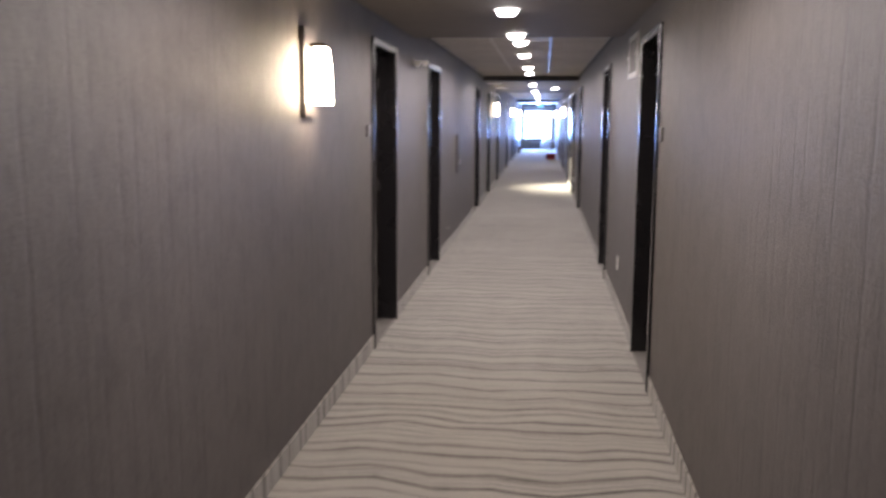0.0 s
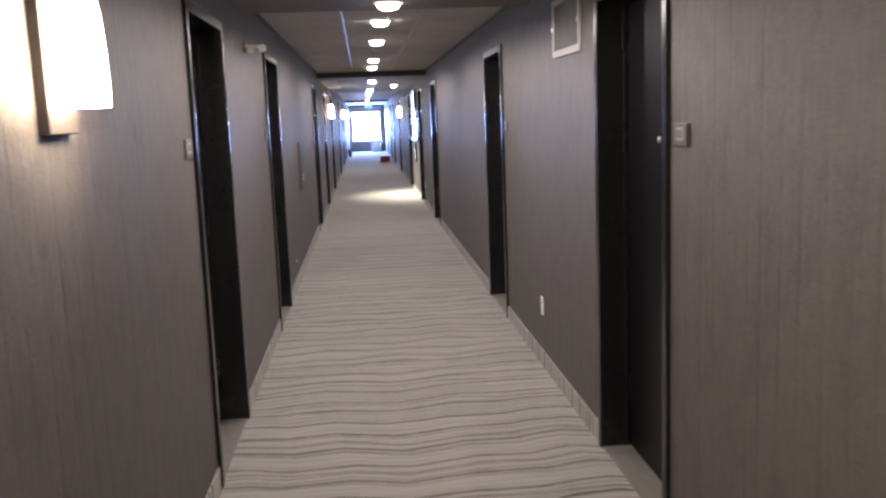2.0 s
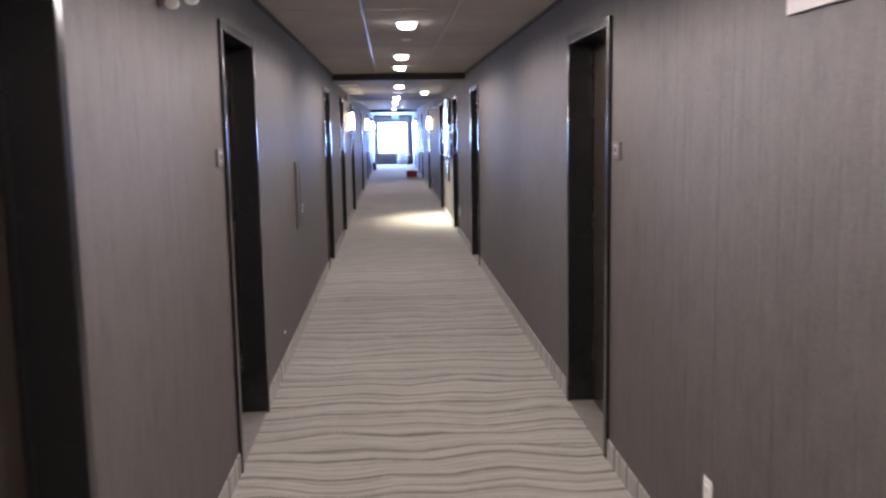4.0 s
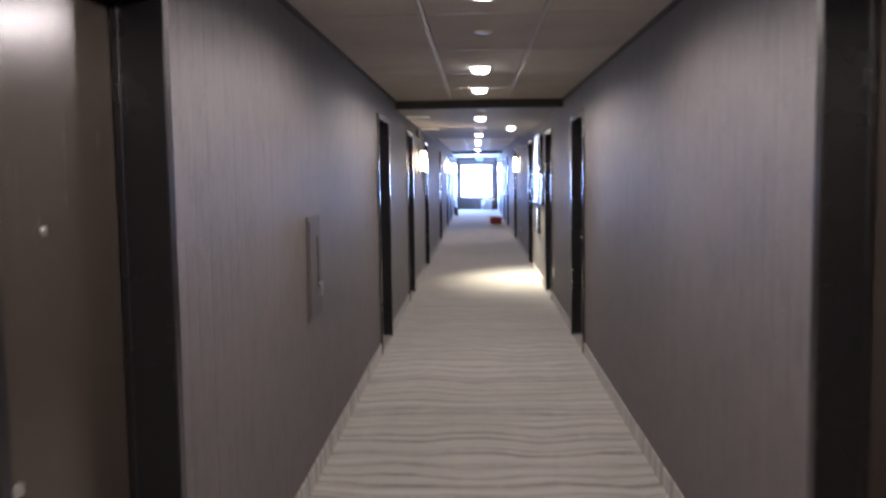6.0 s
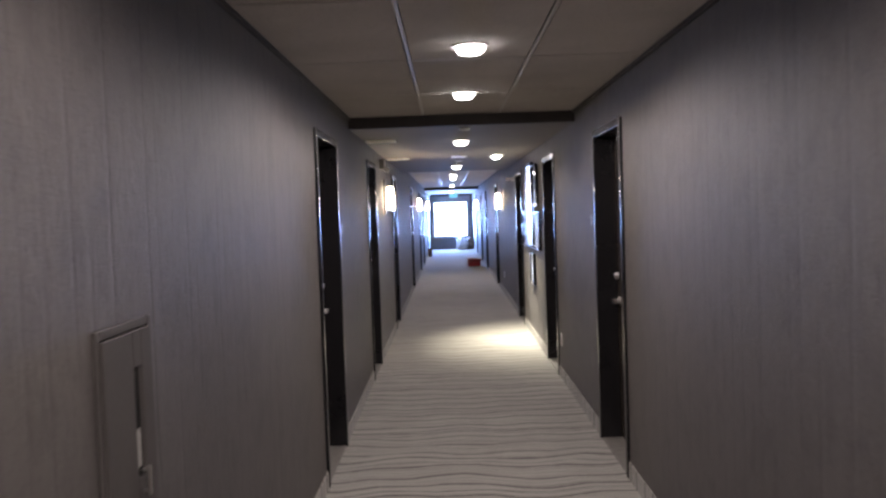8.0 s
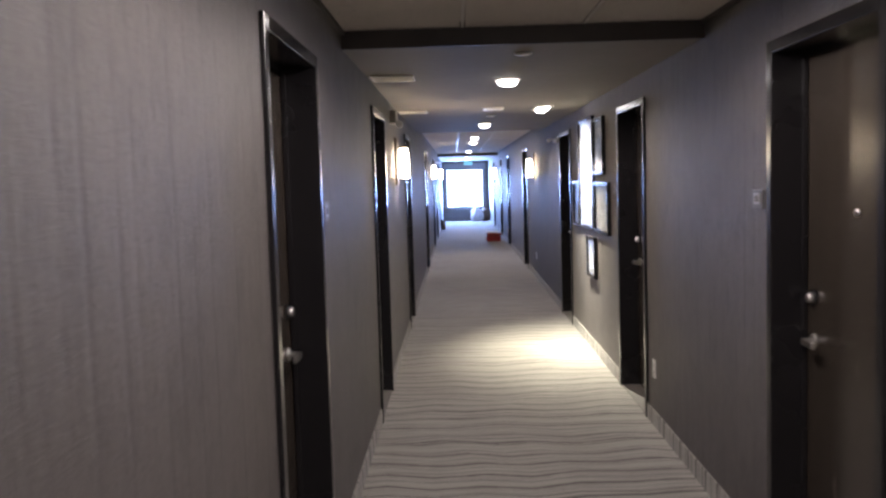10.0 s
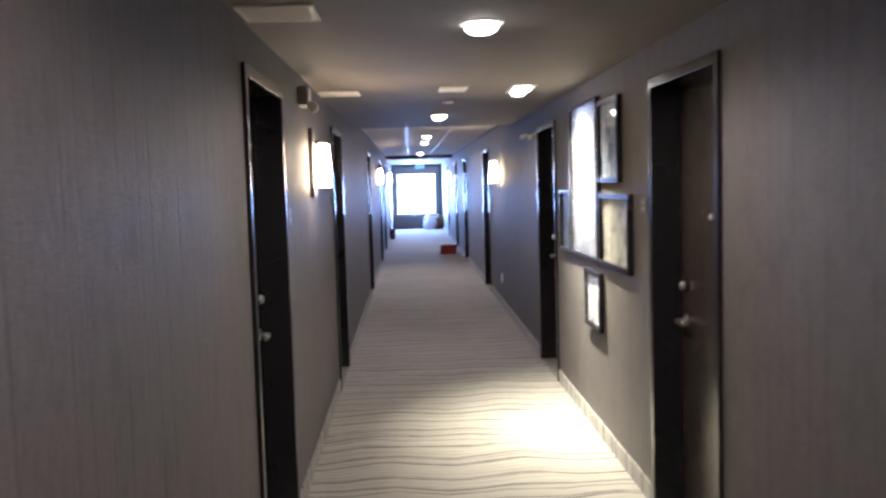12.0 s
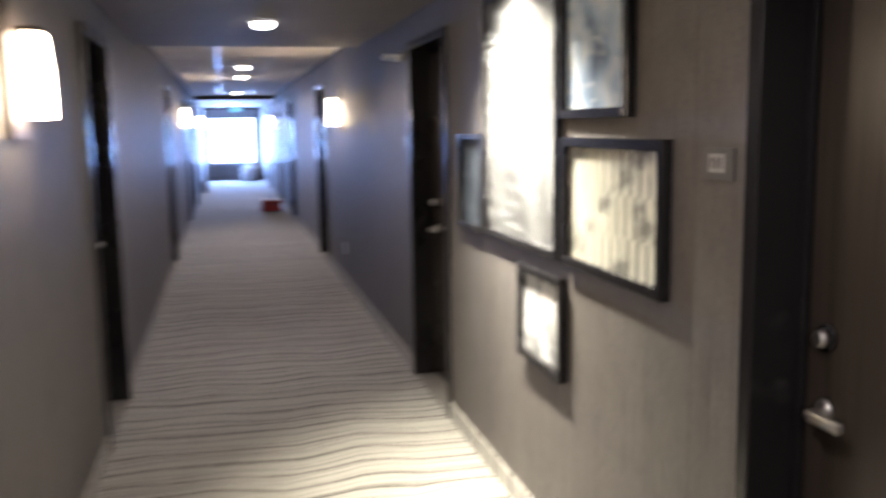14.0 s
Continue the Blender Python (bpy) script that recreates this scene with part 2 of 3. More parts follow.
def film(name, tint, crinkle):
    """Clear film or glass: see-through with a gloss that follows Fresnel."""
    m, t, p = material(name)
    t.nodes.remove(p)
    out = t.nodes["Material Output"]
    tr = t.nodes.new("ShaderNodeBsdfTransparent")
    tr.inputs["Color"].default_value = (*tint, 1)
    gl = t.nodes.new("ShaderNodeBsdfGlossy")
    gl.inputs["Roughness"].default_value = 0.15 if crinkle else 0.03
    lw = t.nodes.new("ShaderNodeLayerWeight")
    lw.inputs["Blend"].default_value = 0.5
    gloss = maths(t, "MULTIPLY_ADD", maths(t, "POWER", lw.outputs["Facing"], 5.0), 0.85, 0.045)
    if crinkle:
        n = noise_tex(t, mapped(t, (1, 2.4, 55)), 1.0, 6.0, 0.7)
        b = t.nodes.new("ShaderNodeBump")
        b.inputs["Strength"].default_value = 0.9
        b.inputs["Distance"].default_value = 0.03
        t.links.new(n, b.inputs["Height"])
        t.links.new(b.outputs["Normal"], gl.inputs["Normal"])
    ms = t.nodes.new("ShaderNodeMixShader")
    t.links.new(gloss, ms.inputs["Fac"])
    under = tr.outputs["BSDF"]
    if crinkle:
        milk = t.nodes.new("ShaderNodeBsdfDiffuse")
        milk.inputs["Color"].default_value = (0.85, 0.86, 0.88, 1)
        t.links.new(b.outputs["Normal"], milk.inputs["Normal"])
        half = t.nodes.new("ShaderNodeMixShader")
        folds = ramp(t, noise_tex(t, mapped(t, (1, 4, 38)), 1.0, 4.0), (0.50, (0.0, 0.0, 0.0)), (0.70, (0.16, 0.16, 0.16)))
        t.links.new(folds, half.inputs["Fac"])
        t.links.new(under, half.inputs[1])
        t.links.new(milk.outputs["BSDF"], half.inputs[2])
        under = half.outputs["Shader"]
    t.links.new(under, ms.inputs[1])
    t.links.new(gl.outputs["BSDF"], ms.inputs[2])
    t.links.new(ms.outputs["Shader"], out.inputs["Surface"])
    return m


def art(name, stops, scale, rotation=(0, 0, 0), detail=5.0, distort=0.0):
    m, t, p = material(name)
    n = t.nodes.new("ShaderNodeTexNoise")
    n.inputs["Scale"].default_value = 1.0
    n.inputs["Detail"].default_value = detail
    n.inputs["Distortion"].default_value = distort
    t.links.new(mapped(t, scale, rotation), n.inputs["Vector"])
    t.links.new(ramp(t, n.outputs["Fac"], *stops), p.inputs["Base Color"])
    p.inputs["Roughness"].default_value = 0.6
    return m


M_WALL = wallcovering()
M_CARPET = carpet("corridor_carpet")
M_SOFFIT = plain("soffit_paint", (0.185, 0.158, 0.132), 0.75, 0, 0.06, 1.5, 0.25)
M_FASCIA = plain("dark_fascia_paint", (0.042, 0.035, 0.031), 0.55, 0, 0.15, 6.0)
M_TILE = tile_board()
M_TEE = plain("white_grid_metal", (0.58, 0.55, 0.51), 0.4, 0, 0.04)
M_BLACK = plain("black_frame_enamel", (0.013, 0.012, 0.013), 0.22, 0, 0.06, 3.0, 0.0, 0.45)
M_WOOD = veneer()
M_LEAF_BLACK = plain("near_black_leaf", (0.008, 0.008, 0.009), 0.38, 0, 0.08, 4.0, 0.0, 0.12)
M_CHROME = plain("satin_chrome", (0.68, 0.66, 0.64), 0.30, 1.0, 0.06, 30.0)
M_GREY = plain("grey_threshold_vinyl", (0.165, 0.150, 0.132), 0.6, 0, 0.12, 20.0, 0.2)
M_BRONZE = plain("dark_bronze", (0.045, 0.035, 0.030), 0.38, 0.6, 0.2, 25.0)
M_NICKEL = plain("brushed_nickel_brown", (0.075, 0.064, 0.058), 0.45, 0.3, 0.1, 25.0)
M_WHITE = plain("white_plastic", (0.78, 0.76, 0.72), 0.4, 0, 0.05)
M_OFFWHITE = plain("offwhite_vent_enamel", (0.84, 0.80, 0.74), 0.45, 0, 0.06)
M_PALE_TRIM = plain("pale_panel_border", (0.46, 0.44, 0.41), 0.35, 0.2, 0.06)
M_PANEL = plain("greige_panel_paint", (0.27, 0.25, 0.235), 0.45, 0, 0.08)
M_SIGN = plain("pewter_sign_plastic", (0.115, 0.108, 0.103), 0.4, 0.2, 0.1)
M_SIGN_INSET = plain("pale_sign_inset", (0.34, 0.33, 0.315), 0.4, 0, 0.06)
M_DARK = plain("dark_glass_void", (0.02, 0.02, 0.02), 0.12, 0, 0.2)
M_STEEL = plain("steel_cabinet_paint", (0.066, 0.057, 0.052), 0.6, 0.0, 0.08)
M_RED = plain("red_cloth", (0.26, 0.020, 0.022), 0.7, 0, 0.2, 12.0, 0.3)
M_LID = plain("pale_cardboard", (0.58, 0.50, 0.47), 0.7, 0, 0.1, 10.0, 0.2)
M_BAG = plain("white_bin_liner", (0.70, 0.71, 0.74), 0.35, 0, 0.1, 9.0, 0.3)
M_BAG_BROWN = plain("brown_sack_paper", (0.17, 0.12, 0.09), 0.7, 0, 0.25, 8.0, 0.3)
M_BIN = plain("dark_brown_leatherette", (0.05, 0.03, 0.022), 0.5, 0, 0.2)
# dark frame metal, its colour lifted to grey for the haze round the window
M_WINFRAME = plain("hazed_window_frame", (0.27, 0.265, 0.26), 0.45, 0.3, 0.1)
M_SHADE = glow("lit_sconce_glass", (1.0, 0.80, 0.58), SCONCE_STRENGTH)
M_LENS = glow("lit_downlight_lens", (1.0, 0.95, 0.97), 18.0)
M_EXIT = glow("lit_exit_face", (0.35, 1.0, 0.88), 0.4)
M_GLASS = film("clear_glass", (0.96, 0.97, 0.97), False)
M_WRAP = film("crinkled_clear_wrap", (0.90, 0.90, 0.90), True)


# ---- mesh helpers ----
def box(bm, a, b, bevel=0.0):
    """An upright box from corner a to corner b, with softened edges if asked for."""
    lo = [min(p, q) for p, q in zip(a, b)]
    hi = [max(p, q) for p, q in zip(a, b)]
    vs = [bm.verts.new((x, y, z)) for z in (lo[2], hi[2]) for y in (lo[1], hi[1]) for x in (lo[0], hi[0])]
    fs = [bm.faces.new([vs[i] for i in q]) for q in ((0, 2, 3, 1), (4, 5, 7, 6), (0, 1, 5, 4), (2, 6, 7, 3), (0, 4, 6, 2), (1, 3, 7, 5))]
    if bevel:
        es = list({e for f in fs for e in f.edges})
        bmesh.ops.bevel(bm, geom=es, offset=bevel, segments=2, profile=0.5, affect="EDGES")
    return bm


def boxes(*pairs, bevel=0.0):
    bm = bmesh.new()
    for a, b in pairs:
        box(bm, a, b, bevel)
    return bm


def turned(profile, axis="z", segments=24, squash=(1.0, 1.0)):
    """A solid of revolution from (radius, height) pairs."""
    bm = bmesh.new()
    rings = []
    for r, h in profile:
        ring = []
        for i in range(segments):
            a = 2 * math.pi * i / segments
            u, v = r * math.cos(a) * squash[0], r * math.sin(a) * squash[1]
            ring.append(bm.verts.new((u, v, h) if axis == "z" else (h, u, v) if axis == "x" else (u, h, v)))
        rings.append(ring)
    for p, q in zip(rings, rings[1:]):
        for i in range(segments):
            j = (i + 1) % segments
            bm.faces.new((p[i], p[j], q[j], q[i]))
    bm.faces.new(rings[0][::-1])
    bm.faces.new(rings[-1])
    bmesh.ops.recalc_face_normals(bm, faces=bm.faces)
    for f in bm.faces:
        f.smooth = len(f.verts) == 4
    return bm


def part(name, bm, mat, parent=None, label=""):
    me = bpy.data.meshes.new(name)
    bm.to_mesh(me)
    bm.free()
    me.materials.append(mat)
    ob = new(name, me)
    if parent is not None:
        ob.parent = parent
    if label:
        tagged(ob, label)
    return ob


def thing(name, at, label, category, group="", kind=""):
    ob = new(name)
    ob.matrix_basis = pose(*at)
    ob.empty_display_size = 0.1
    return tagged(ob, label, category, group, kind)


def structure(name, bm, mat, label, category):
    return tagged(part(name, bm, mat), label, category, "", "structure")


def lamp(name, kind, at, target, watts, colour, **more):
    d = bpy.data.lights.new(name, kind)
    d.energy, d.color = watts, colour
    if kind == "SPOT":
        d.spot_size, d.spot_blend, d.shadow_soft_size = radians(more["cone"]), more["blend"], more["radius"]
    else:
        d.shape, d.size, d.size_y = "RECTANGLE", more["w"], more["h"]
    ob = new(name, d)
    ob.matrix_basis = look(at, target)
    return ob


# ---- large structure ----
structure("floor", boxes(((XL - THICK, Y0 - 0.2, -0.15), (XR + THICK, Y1 + 0.2, 0.0))), M_CARPET,
          "pale greige corridor carpet with wavering dark cross lines", "carpet")


def long_wall(name, face, out, doors):
    bm = bmesh.new()
    y = Y0
    for far, _ in doors:
        box(bm, (face, y, 0), (out, far - DOOR_W + 0.02, 2.5))
        box(bm, (face, far - DOOR_W + 0.02, DOOR_H - 0.02), (out, far - 0.02, 2.5))
        y = far - 0.02
    box(bm, (face, y, 0), (out, Y1, 2.5))
    return structure(name, bm, M_WALL, "greige vinyl wallcovering with fine vertical streaks", "wall")


wall_left = long_wall("wall_left", XL, XL - THICK, DOORS_L)
wall_right = long_wall("wall_right", XR, XR + THICK, DOORS_R)
# unseen wall added behind the start of the walk to shut the corridor
structure("wall_back", boxes(((XL - THICK, Y0 - 0.2, 0), (XR + THICK, Y0, 2.5))), M_WALL, "unseen added wall closing the corridor behind the camera", "wall")

# window wall with a real opening
WX0, WX1, WZ0, WZ1 = -0.74, 0.66, 0.50, 1.95
structure("wall_window", boxes(((XL - THICK, Y1, 0), (XR + THICK, Y1 + 0.2, WZ0)), ((XL - THICK, Y1, WZ1), (XR + THICK, Y1 + 0.2, 2.5)),
                               ((XL - THICK, Y1, WZ0), (WX0, Y1 + 0.2, WZ1)), ((WX1, Y1, WZ0), (XR + THICK, Y1 + 0.2, WZ1))), M_WALL,
          "greige end wall pierced by a large window", "wall")

for i, (a, b) in enumerate(SOFFITS):
    structure("ceiling_soffit_%d" % (i + 1), boxes(((XL, a, Z_SOFFIT), (XR, b, 2.5))), M_SOFFIT, "dropped painted plasterboard ceiling, taupe", "ceiling")


def tile_ceiling(name, a, b):
    """Backing, tiles and a white T-bar grid, in one mesh."""
    bm = bmesh.new()
    box(bm, (XL, a, Z_TILE + 0.03), (XR, b, 2.5))
    lines = [XL, -0.30, 0.29, XR]
    n = max(1, round((b - a) / 1.22))
    step = (b - a) / n
    for x0, x1 in zip(lines, lines[1:]):
        for k in range(n):
            box(bm, (x0 + 0.013, a + k * step + 0.013, Z_TILE - 0.001), (x1 - 0.013, a + (k + 1) * step - 0.013, Z_TILE + 0.018))
    return structure(name, bm, M_TILE, "suspended ceiling of grey-beige mineral tiles", "ceiling"), lines, n, step


def tee_grid(name, a, b, lines, n, step):
    bm = bmesh.new()
    for x in lines[1:-1]:
        box(bm, (x - 0.008, a, Z_TILE - 0.004), (x + 0.008, b, Z_TILE + 0.004))
        box(bm, (x - 0.003, a, Z_TILE + 0.004), (x + 0.003, b, Z_TILE + 0.029))
    for k in range(1, n):
        for x0, x1 in zip(lines, lines[1:]):
            box(bm, (x0 + 0.012, a + k * step - 0.0035, Z_TILE - 0.002), (x1 - 0.012, a + k * step + 0.0035, Z_TILE + 0.004))
    return bm


for i, (a, b) in enumerate(TILED):
    ceil, lines, n, step = tile_ceiling("ceiling_tiles_%d" % (i + 1), a, b)
    structure("trim_ceiling_grid_%d" % (i + 1), tee_grid("grid", a, b, lines, n, step), M_TEE, "thin white metal ceiling grid", "ceiling grid")
    # slim dark strip at the ceiling edge along both walls
    structure("trim_dark_edge_left_%d" % (i + 1), boxes(((XL, a, Z_TILE - 0.022), (XL + 0.016, b - 0.02, Z_TILE - 0.0015))), M_FASCIA, "slim dark strip at the ceiling edge", "trim")
    structure("trim_dark_edge_right_%d" % (i + 1), boxes(((XR - 0.016, a, Z_TILE - 0.022), (XR, b - 0.02, Z_TILE - 0.0015))), M_FASCIA, "slim dark strip at the ceiling edge", "trim")
    # dark face where the ceiling drops again
    structure("trim_fascia_%d" % (i + 1), boxes(((XL, b - 0.02, Z_SOFFIT - 0.004), (XR, b - 0.001, Z_TILE - 0.0025))), M_FASCIA, "dark painted face of the dropped ceiling", "trim")


def base_strip(name, face, inward, doors):
    bm = bmesh.new()
    y = Y0
    for far, _ in doors + [(Y1 + DOOR_W, None)]:
        box(bm, (face, y, 0), (face + inward * 0.009, far - DOOR_W, 0.098))
        box(bm, (face, y, 0.098), (face + inward * 0.006, far - DOOR_W, 0.102))
        y = far
    return structure(name, bm, M_CARPET, "low carpet skirting cut from the corridor carpet", "skirting")


base_strip("baseboard_left", XL, 1, DOORS_L)
base_strip("baseboard_right", XR, -1, DOORS_R)


# ---- doors ----
def build_door(name, s, lever_far, leaf_mat=None):
    """Metal frame and recessed leaf. s = -1 for the left wall, 1 for the right; origin on the wall face at the far frame edge."""
    d = thing(name, (0, 0, 0), "closed dark-stained door in a glossy black metal frame", "door", "corridor doors", "structure")
    W, Hh, f = DOOR_W, DOOR_H, 0.048
    o, i = -s * 0.016, s * 0.155
    bm = boxes(((o, -f, 0), (i, 0, Hh)), ((o, -W, 0), (i, -W + f, Hh)), ((o, -W + f, Hh - f), (i, -f, Hh)), bevel=0.004)
    part("door_frame", bm, M_BLACK, d, "glossy black steel frame")
    stop = boxes(((s * 0.101, -f - 0.016, 0.012), (s * 0.121, -f, Hh - f)), ((s * 0.101, -W + f, 0.012), (s * 0.121, -W + f + 0.016, Hh - f)),
                 ((s * 0.101, -W + f + 0.016, Hh - f - 0.016), (s * 0.121, -f - 0.016, Hh - f)), bevel=0.002)
    part("door_stop", stop, M_BLACK, d)
    leaf = part("leaf", boxes(((s * 0.124, -W + f + 0.004, 0.014), (s * 0.168, -f - 0.004, Hh - f - 0.004)), bevel=0.003), leaf_mat or M_WOOD, d, "near-black door leaf" if leaf_mat else "dark brown veneered door leaf")
    part("threshold", boxes(((-s * 0.004, -W + f, 0.0), (s * 0.20, -f, 0.009)), bevel=0.003), M_GREY, d, "flat grey threshold strip")
    yl = -f - 0.075 if lever_far else -W + f + 0.075
    turn = -1 if lever_far else 1
    x = s * 0.124
    rose = turned([(0.0265, 0.0), (0.0265, 0.006), (0.022, 0.010)], "x", 20)
    rose.transform(Matrix.Scale(-s, 4, (1, 0, 0)))
    bmesh.ops.reverse_faces(rose, faces=rose.faces) if s > 0 else None
    rose.transform(Matrix.Translation((x, yl, 0.95)))
    handle = part("lever_handle", rose, M_CHROME, leaf, "satin chrome lever handle")
    lev = boxes(((x - s * 0.008, yl - 0.009, 0.941), (x - s * 0.050, yl + 0.009, 0.959)), ((x - s * 0.040, yl - 0.012, 0.938), (x - s * 0.058, yl + turn * 0.115, 0.962)), bevel=0.005)
    lev_me = bpy.data.meshes.new("lever")
    lev.to_mesh(lev_me)
    bm = bmesh.new()
    bm.from_mesh(handle.data)
    bm.from_mesh(lev_me)
    bm.to_mesh(handle.data)
    bm.free()
    lev.free()
    plate = turned([(0.031, 0.0), (0.031, 0.007), (0.028, 0.010)], "x", 20)
    plate.transform(Matrix.Scale(-s, 4, (1, 0, 0)))
    plate.transform(Matrix.Translation((x, yl, 1.115)))
    bmesh.ops.recalc_face_normals(plate, faces=plate.faces)
    part("bolt_disc", plate, M_BLACK, leaf, "round black disc behind the deadbolt")
    bolt = turned([(0.021, 0.008), (0.021, 0.018), (0.018, 0.028), (0.015, 0.031)], "x", 20)
    bolt.transform(Matrix.Scale(-s, 4, (1, 0, 0)))
    bolt.transform(Matrix.Translation((x, yl, 1.115)))
    bmesh.ops.recalc_face_normals(bolt, faces=bolt.faces)
    part("deadbolt", bolt, M_CHROME, leaf, "round satin chrome deadbolt")
    eye = turned([(0.013, 0.0), (0.013, 0.005), (0.008, 0.008)], "x", 14)
    eye.transform(Matrix.Scale(-s, 4, (1, 0, 0)))
    eye.transform(Matrix.Translation((x, -W / 2, 1.45)))
    bmesh.ops.recalc_face_normals(eye, faces=eye.faces)
    part("peephole", eye, M_CHROME, leaf, "small satin metal peephole")
    for k in range(3):
        hz = 0.25 + 0.76 * k
        yh = -W + f + 0.003 if lever_far else -f - 0.003
        hb = turned([(0.0065, hz), (0.0065, hz + 0.1)], "z", 10)
        hb.transform(Matrix.Translation((s * 0.1305, yh, 0)))
        part("hinge", hb, M_CHROME, d)
    return d


def build_sign(s):
    p = thing("room_sign", (0, 0, 0), "small oblong pewter room number plate beside a door", "sign", "room signs")
    part("plate", boxes(((0, -0.063, -0.038), (-s * 0.011, 0.063, 0.038)), bevel=0.002), M_SIGN, p)
    part("inset", boxes(((-s * 0.0095, -0.034, -0.020), (-s * 0.0125, 0.034, 0.024)), bevel=0.001), M_SIGN_INSET, p, "pale raised inset panel")
    for k in range(3):
        part("digit_bar", boxes(((-s * 0.0122, -0.022 + k * 0.018, -0.010), (-s * 0.0138, -0.013 + k * 0.018, 0.015))), M_SIGN, p)
    return p


count = 0
for s, face, doors in ((-1, XL, DOORS_L), (1, XR, DOORS_R)):
    models = {flag: build_door("door_model", s, flag) for flag in (False, True)}
    used = set()
    sign = build_sign(s)
    sign_used = False
    for far, flag in doors:
        count += 1
        m = pose(face, far, 0)
        if (s, far) == (1, 5.17):
            d = build_door("door_model", s, flag, M_LEAF_BLACK)
            d.matrix_basis = m
            tagged(d, "closed near-black door in a glossy black metal frame", "door", "corridor doors", "structure")
        elif flag in used:
            d = copy_thing(models[flag], m)
        else:
            d = models[flag]
            d.matrix_basis = m
            used.add(flag)
        d.name = "door_%d" % count
        ms = pose(face, far + 0.120 if flag else far - DOOR_W - 0.120, 1.485)
        if sign_used:
            copy_thing(sign, ms)
        else:
            sign.matrix_basis = ms
            sign_used = True

# ---- window at the end ----
win = thing("window_1", (0, Y1, WZ0), "large single window in a dark metal frame, blown out by daylight", "window", "", "structure")
fw = 0.05
part("window_frame", boxes(((WX0, 0.03, 0), (WX0 + fw, 0.11, WZ1 - WZ0)), ((WX1 - fw, 0.03, 0), (WX1, 0.11, WZ1 - WZ0)), ((WX0 + fw, 0.03, 0), (WX1 - fw, 0.11, fw)),
                           ((WX0 + fw, 0.03, WZ1 - WZ0 - fw), (WX1 - fw, 0.11, WZ1 - WZ0)), bevel=0.004), M_WINFRAME, win)
part("window_sill", boxes(((WX0 - 0.04, -0.06, -0.03), (WX1 + 0.04, 0.03, 0.0)), bevel=0.005), M_WINFRAME, win)
part("casing", boxes(((WX0 - 0.09, -0.015, 0.0), (WX0, 0.0, WZ1 - WZ0 + 0.21)), ((WX1, -0.015, 0.0), (WX1 + 0.09, 0.0, WZ1 - WZ0 + 0.21)), ((WX0, -0.015, WZ1 - WZ0), (WX1, 0.0, WZ1 - WZ0 + 0.21)), bevel=0.003), M_WINFRAME, win)
pane = part("pane", boxes(((WX0 + fw, 0.066, fw), (WX1 - fw, 0.072, WZ1 - WZ0 - fw))), M_GLASS, win)
pane.visible_shadow = False
structure("backdrop", boxes(((-9, 53.0, -4), (9, 53.1, 10))), glow("bright_overcast_sky", (0.74, 0.87, 1.0), 7.0), "plain bright sky seen beyond the window", "sky")
lamp("window_daylight", "AREA", ((WX0 + WX1) / 2, Y1 + 0.19, (WZ0 + WZ1) / 2), ((WX0 + WX1) / 2, 0, (WZ0 + WZ1) / 2), WINDOW_W, DAYLIGHT, w=WX1 - WX0, h=WZ1 - WZ0)


# ---- ceiling fittings ----
def build_downlight():
    d = thing("recessed_downlight", (0, 0, 0), "round recessed downlight, lit, white trim ring", "downlight", "ceiling downlights")
    bm = bmesh.new()
    rings = []
    for r, z in ((0.088, 0.0), (0.087, -0.006), (0.072, -0.008), (0.065, 0.0)):
        rings.append([bm.verts.new((r * math.cos(2 * math.pi * k / 32), r * math.sin(2 * math.pi * k / 32), z)) for k in range(32)])
    for p, q in zip(rings, rings[1:]):
        for k in range(32):
            bm.faces.new((p[k], q[k], q[(k + 1) % 32], p[(k + 1) % 32]))
    bmesh.ops.recalc_face_normals(bm, faces=bm.faces)
    part("trim_ring", bm, M_WHITE, d, "white metal trim ring")
    part("lens", turned([(0.066, -0.0015), (0.066, -0.014), (0.063, -0.024), (0.055, -0.033), (0.040, -0.040), (0.021, -0.043), (0.008, -0.044)], "z", 32), M_LENS, d, "glowing round lens")
    return d


# the first two are unseen, added to carry the lighting back past the start
LAMPS = [(0.0, -1.6, 0), (0.0, 1.9, 0), (-0.01, 4.95, 0), (0.0, 6.6, 0), (-0.01, 8.36, 1), (-0.01, 10.15, 1), (-0.01, 12.9, 1), (-0.01, 14.5, 1), (0.01, 17.35, 0), (0.01, 22.12, 0),
         (0.0, 27.4, 1), (0.01, 29.5, 1), (0.01, 35.3, 1), (0.01, 40.0, 0)]
model = None
for x, y, tiled in LAMPS:
    z = Z_TILE - 0.002 if tiled else Z_SOFFIT
    if model is None:
        model = build_downlight()
        model.matrix_basis = pose(x, y, z)
    else:
        copy_thing(model, pose(x, y, z))
    lamp("downlight_lamp", "SPOT", (x, y, z - 0.07), (x, y, 0), DOWNLIGHT_W, LED, cone=168 if 16 < y < 24 else 174, blend=0.5 if 16 < y < 24 else 0.35, radius=0.06)

